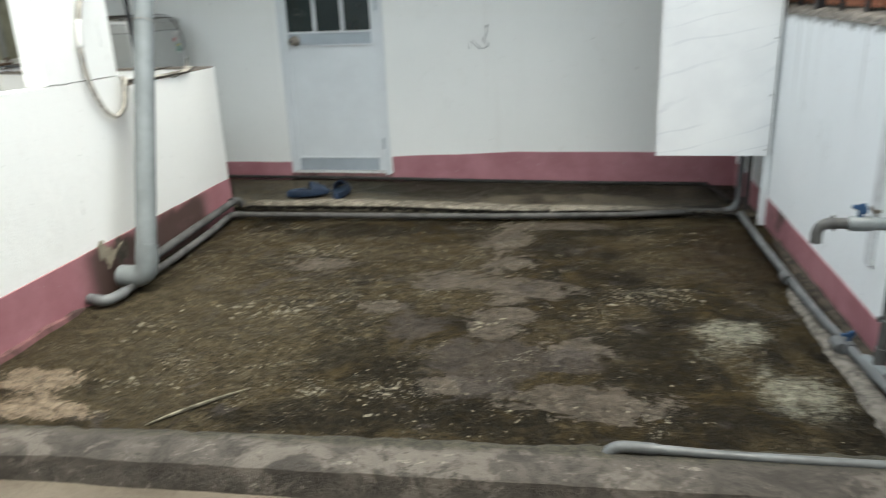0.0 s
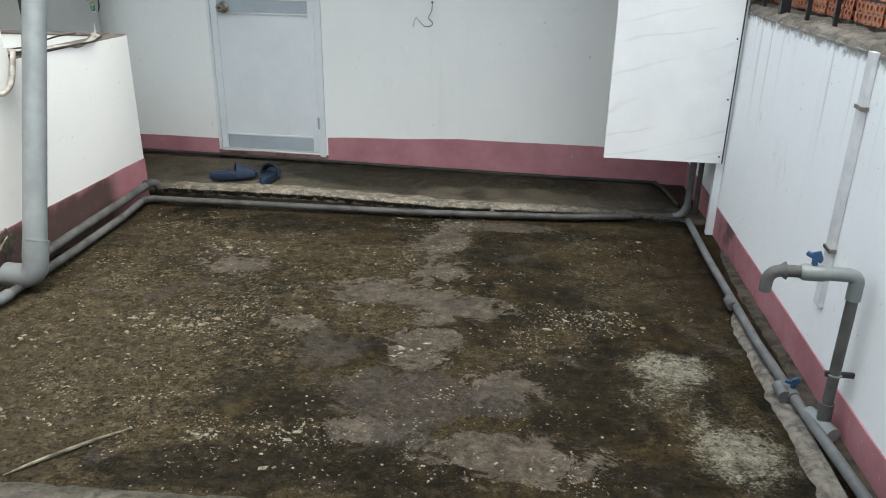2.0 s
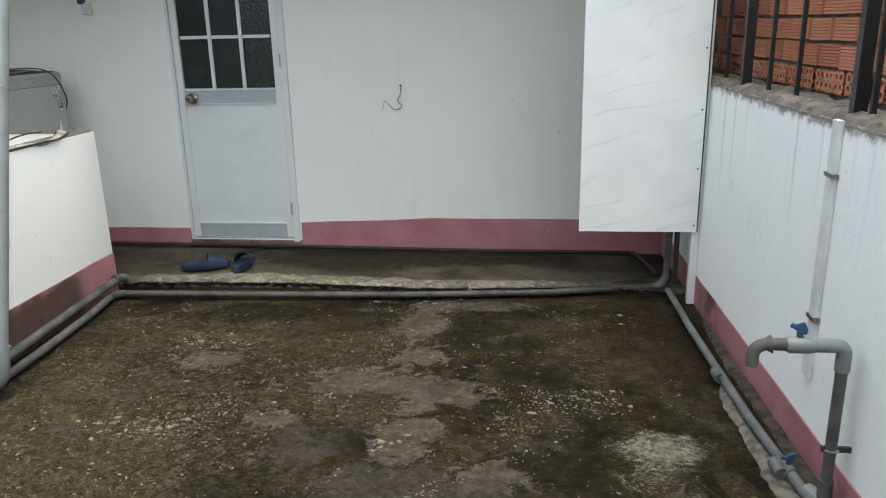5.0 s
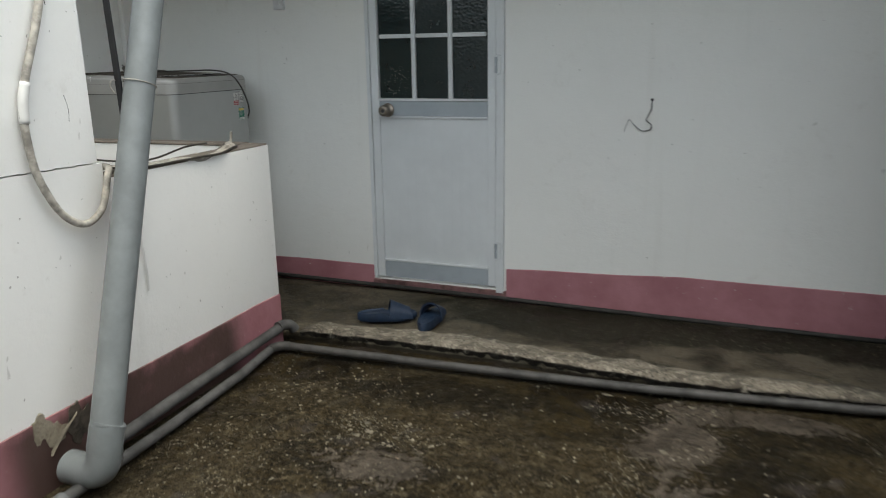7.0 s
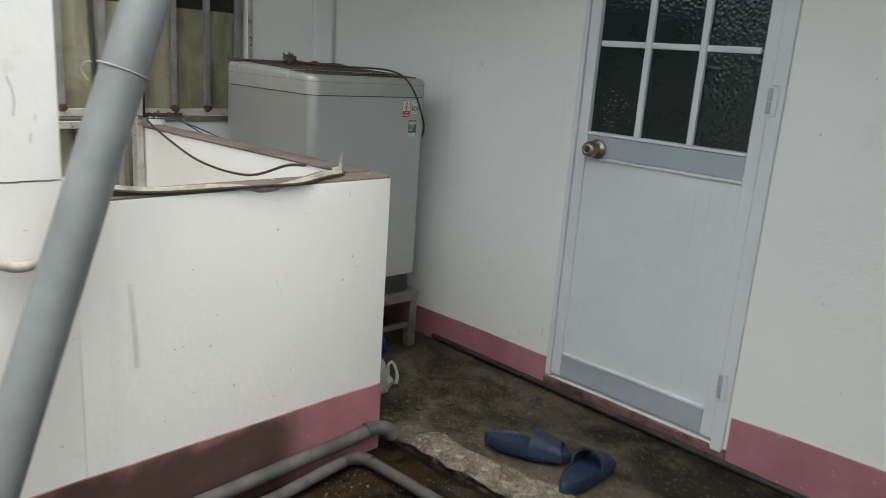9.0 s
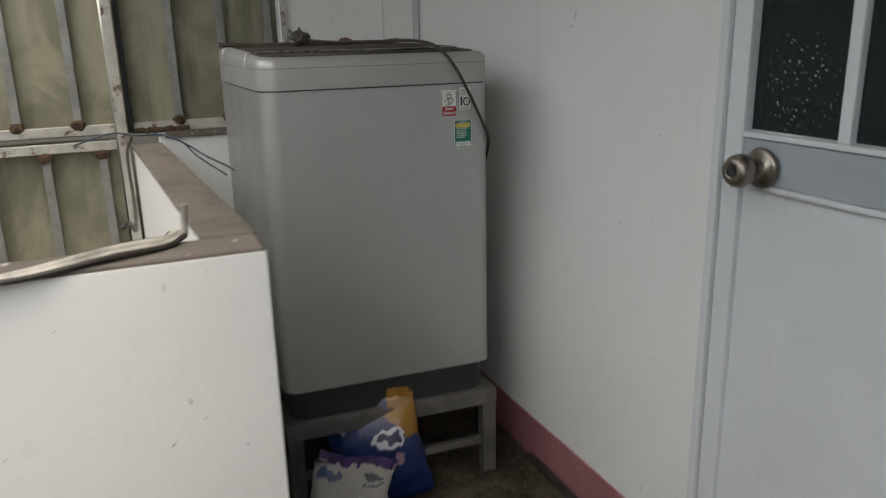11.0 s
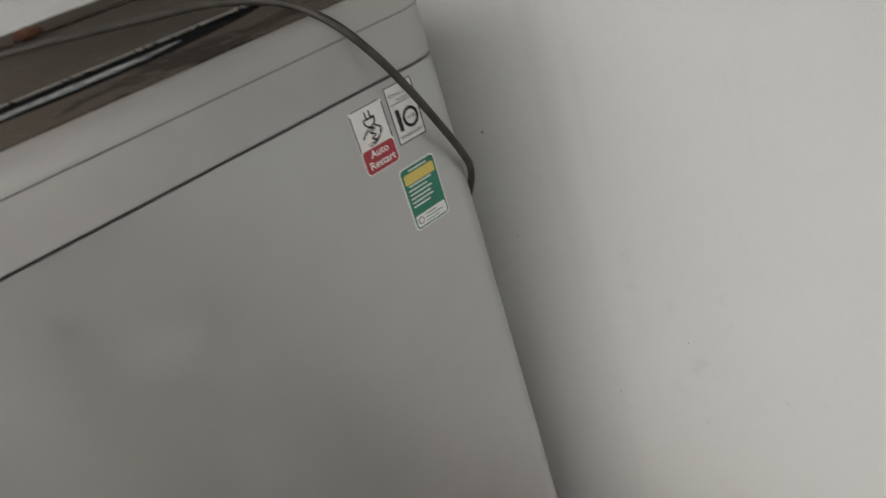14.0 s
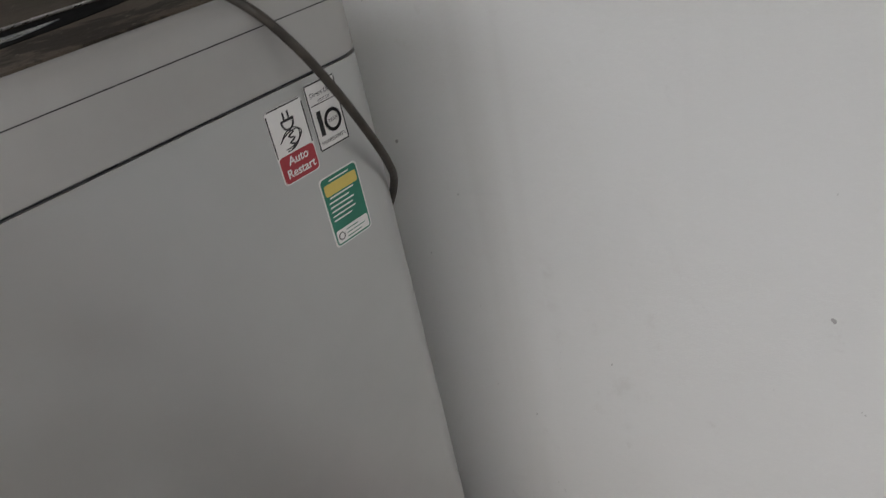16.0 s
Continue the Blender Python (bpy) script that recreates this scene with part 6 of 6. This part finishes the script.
for cx, cy, cnt, rad in ((-1.27, 2.96, 16, 0.07), (-1.45, 2.92, 9, 0.08), (-1.43, 3.74, 12, 0.12), (-0.91, 2.28, 6, 0.03), (-0.63, 2.33, 3, 0.05), (0.33, 3.28, 12, 0.1), (-0.35, 4.25, 12, 0.2), (-1.0, 3.1, 8, 0.12), (-0.3, 2.9, 8, 0.07), (-1.62, 2.25, 6, 0.06), (-1.75, 2.7, 6, 0.15)):
    for j in range(cnt * 3):
        x, y, s = random.gauss(cx, rad), random.gauss(cy, rad * 0.45), random.uniform(0.002, 0.006) * random.choice((1, 1, 2))
        n = 9
        ang = random.uniform(0, 6.3)
        rim = [(random.uniform(0.35, 1.25) * s * 1.9 * math.cos(6.283 * q / n), random.uniform(0.35, 1.25) * s * math.sin(6.283 * q / n)) for q in range(n)]
        z = floor_height(x, y)
        up = [bm.verts.new((x + p * math.cos(ang) - q * math.sin(ang), y + p * math.sin(ang) * 0.6 + q * math.cos(ang), z + 0.0035)) for p, q in rim]
        dn = [bm.verts.new((v.co.x, v.co.y, z - 0.004)) for v in up]
        bm.faces.new(up)
        for q in range(n):
            bm.faces.new((dn[q], dn[(q + 1) % n], up[(q + 1) % n], up[q]))
tagged(part("grit", bm, GRIT), "pale grit and paint crumbs scattered over the yard", "grit", kind="stuff")
random.seed(9)
chip = thing("paint_flake", "curled strip of pale paint on the yard floor", "debris")
part("flake", tubem(smooth_path([(-1.36, 1.99, 0.006), (-1.3, 2.06, 0.01), (-1.2, 2.17, 0.012), (-1.12, 2.26, 0.006)], 5), [0.002 + 0.004 * math.sin(math.pi * i / 15) for i in range(16)], 6), GRIT, chip)


# ---- broken plaster behind the downpipe ----
def bare_patch(y, z, ry, rz, seed):
    """A raised, ragged patch of bare cement on the left wall."""
    bm = bmesh.new()
    n = 26
    rnd = random.Random(seed)
    rim = [(1 + 0.55 * nz(math.cos(2 * math.pi * i / n), math.sin(2 * math.pi * i / n), 1.6, seed) + rnd.uniform(-0.16, 0.14)) for i in range(n)]
    rows = [[bm.verts.new((x, y + ry * k * rim[i] * math.cos(2 * math.pi * i / n), z + rz * k * rim[i] * math.sin(2 * math.pi * i / n))) for i in range(n)] for x, k in ((KX + 0.001, 1.0), (KX + 0.0065, 0.98), (KX + 0.007, 0.6))]
    for a, b in zip(rows, rows[1:]):
        for j in range(n):
            bm.faces.new((a[j], a[(j + 1) % n], b[(j + 1) % n], b[j]))
    bm.faces.new(rows[-1]), bm.faces.new(rows[0])
    return bm


PATCH = dry_cement("bare_cement", (0.17, 0.145, 0.105), (0.32, 0.28, 0.215), 14)
struct("plaster_patch", bare_patch(3.062, 0.212, 0.035, 0.05, 4), PATCH, "bare grey cement patch where paint has come off", "patch")
HOLE = dry_cement("damp_rubble", (0.025, 0.02, 0.015), (0.1, 0.083, 0.064), 26)
struct("plaster_patch", bare_patch(3.2, 0.16, 0.05, 0.07, 9), HOLE, "dark damp hole in the plaster behind the pipe", "patch")
struct("plaster_patch", bare_patch(3.115, 0.17, 0.04, 0.035, 2), PATCH, "bare tan cement patch under peeled paint", "patch")
bp = thing("plaster_flake", "curled loose plaster flake at the wall's foot", "debris")
bm = bmesh.new()
rows = []
for i in range(9):
    t = i / 8
    w = 0.006 + 0.018 * math.sin(math.pi * min(1, t * 1.1)) + 0.005 * nz(t, 0, 6)
    c = Vector((KX + 0.012 + 0.02 * t * t, 3.08 + 0.09 * t, 0.115 + 0.1 * t))
    rows.append([bm.verts.new(c + Vector(q)) for q in ((0, -w, 0), (0.004, 0, 0), (0, w, 0.01), (-0.005, 0, 0))])
for a, b in zip(rows, rows[1:]):
    for j in range(4):
        bm.faces.new((a[j], a[(j + 1) % 4], b[(j + 1) % 4], b[j]))
bm.faces.new(rows[0]), bm.faces.new(rows[-1])
part("flake", bm, PATCH, bp)


def fillet(side, y0, y1, w, h, mat, name, label):
    """A rough mortar ridge along a wall's foot."""
    bm = bmesh.new()
    rows = []
    n = int((y1 - y0) / 0.012)
    for i in range(n + 1):
        y = y0 + (y1 - y0) * i / n
        f = min(1, 8 * i / n, 8 * (n - i) / n)
        ww, hh = w * f * (1 + 0.3 * nz(y, 0, 6) + 0.25 * nz(y, 1, 22)) + 0.004, h * (1 + 0.35 * nz(y, 2, 9) + 0.3 * nz(y, 3, 28)) * f
        x = side(y)
        sg = 1 if x < 0 else -1
        rows.append([bm.verts.new((x + sg * a, y, b)) for a, b in ((-0.01, hh * 0.9), (ww * 0.3, hh), (ww * 0.75, hh * 0.75), (ww, 0.002), (ww, -0.03))])
    for a, b in zip(rows, rows[1:]):
        for j in range(4):
            bm.faces.new((a[j], a[j + 1], b[j + 1], b[j]))
    return struct(name, bm, mat, label, "mortar", True)


DAMPFOOT = dry_cement("damp_mortar", (0.012, 0.0095, 0.006), (0.075, 0.06, 0.042), 18)
SOILED = dry_cement("soiled_pink", (0.055, 0.03, 0.026), (0.2, 0.085, 0.088), 12)
RIDGE = dry_cement("ridge_mortar", (0.05, 0.044, 0.036), (0.2, 0.18, 0.155), 22)
fillet(lambda y: KX, 1.9, 2.9, 0.02, 0.026, SOILED, "trim_4", "soiled rough pink ledge at the wall's foot")
fillet(lambda y: wall_right_x(y), 1.95, 4.2, 0.045, 0.014, DAMPFOOT, "trim_5", "rough mortar fillet at the side wall's foot")
fillet(lambda y: wall_right_x(y) - 0.1, 1.95, 3.5, 0.055, 0.02, RIDGE, "trim_6", "crumbling mortar ridge beside the feed pipe")


# ---- crack between knee wall and pillar, crumbling edges ----
for nm, pts, r in (("crack", [(KX + 0.0018, 3.325, 1.2), (KX + 0.0018, 3.335, 1.16), (KX + 0.0018, 3.332, 1.12)], 0.0007), ("crack", [(KX + 0.0018, 3.3, 1.5), (KX + 0.0018, 3.305, 1.46)], 0.001)):
    cr = thing("wall_crack", "hairline crack in the white plaster", "crack")
    part(nm, tubem(smooth_path(pts, 5), r, 5), VOID_BLACK, cr)
peel = thing("paint_strip", "loose white strip of paint hanging on the knee wall", "debris")
bm = bmesh.new()
rows = []
for i in range(10):
    t = i / 9
    c = Vector((KX + 0.004 + 0.006 * math.sin(3 * t), 3.56 + 0.012 * t, 0.72 - 0.22 * t))
    rows.append([bm.verts.new(c + Vector(q)) for q in ((0, -0.006, 0), (0.0015, 0, 0), (0, 0.006, 0), (-0.0015, 0, 0))])
for a, b in zip(rows, rows[1:]):
    for j in range(4):
        bm.faces.new((a[j], a[(j + 1) % 4], b[(j + 1) % 4], b[j]))
bm.faces.new(rows[0]), bm.faces.new(rows[-1])
part("strip", bm, PAPER, peel)


# ---- bricks of the neighbour's wall, last ----
def brick_mesh():
    """A hollow clay brick laid flat, its long face ridged."""
    bm = bmesh.new()
    prof = []
    n = 7
    for i in range(n):
        z = 0.08 * i / n
        prof += [(0.0, z + 0.001), (0.0, z + 0.008), (0.003, z + 0.0095)]
    prof = [(0.0, 0.0)] + prof + [(0.0, 0.08), (0.07, 0.08), (0.07, 0.0)]
    a = [bm.verts.new((x, 0, z)) for x, z in prof]
    b = [bm.verts.new((x, 0.18, z)) for x, z in prof]
    bm.faces.new(a), bm.faces.new(b)
    for i in range(len(a)):
        bm.faces.new((a[i], a[(i + 1) % len(a)], b[(i + 1) % len(a)], b[i]))
    bmesh.ops.recalc_face_normals(bm, faces=bm.faces)
    me = bpy.data.meshes.new("brick")
    bm.to_mesh(me)
    bm.free()
    me.materials.append(CLAY)
    return me


def end_brick_mesh():
    """The same brick laid end-on: a face with four deep round holes."""
    bm = bmesh.new()
    S = 0.08
    n = 10
    for cy in (0.022, 0.058):
        for cz in (0.022, 0.058):
            ring = [bm.verts.new((0, cy + 0.012 * math.cos(2 * math.pi * i / n), cz + 0.012 * math.sin(2 * math.pi * i / n))) for i in range(n)]
            deep = [bm.verts.new((0.06, v.co.y, v.co.z)) for v in ring]
            half = S / 4
            gy, gz = (0.0, 0.04) if cy < 0.04 else (0.04, 0.08), (0.0, 0.04) if cz < 0.04 else (0.04, 0.08)
            sq = []
            for v in ring:
                dy, dz = v.co.y - cy, v.co.z - cz
                k = min(((gy[1] if dy > 0 else gy[0]) - cy) / dy if abs(dy) > 1e-6 else 99, ((gz[1] if dz > 0 else gz[0]) - cz) / dz if abs(dz) > 1e-6 else 99)
                sq.append(bm.verts.new((0, cy + dy * k, cz + dz * k)))
            for i in range(n):
                j = (i + 1) % n
                bm.faces.new((ring[i], ring[j], deep[j], deep[i]))
                bm.faces.new((ring[j], ring[i], sq[i], sq[j]))
            bm.faces.new(deep)
    box(bm, 0.0015, 0.075, 0.0, S, -0.0005, 0.0)
    me = bpy.data.meshes.new("brick")
    bm.to_mesh(me)
    bm.free()
    me.materials.append(CLAY)
    return me


brick_wall = tagged(new("brick_wall"), "unplastered orange hollow-brick wall of the neighbour", "wall", kind="structure")
B1, B2 = brick_mesh(), end_brick_mesh()
random.seed(2)
ang = -math.degrees(math.atan(-0.046))
for row in range(7):
    z = 1.165 + 0.093 * row
    y = 2.0 + (0.095 if row % 2 else 0)
    endrow = row in (0, 5)
    while y < 4.95:
        ob = new("brick", B2 if endrow else B1)
        ob.parent = brick_wall
        ob.matrix_basis = pose(wall_right_x(y) + 0.185 + random.uniform(-0.006, 0.006), y, z + random.uniform(-0.003, 0.003), random.uniform(-1, 1), 0, 2.6)
        y += (0.092 if endrow else 0.193)
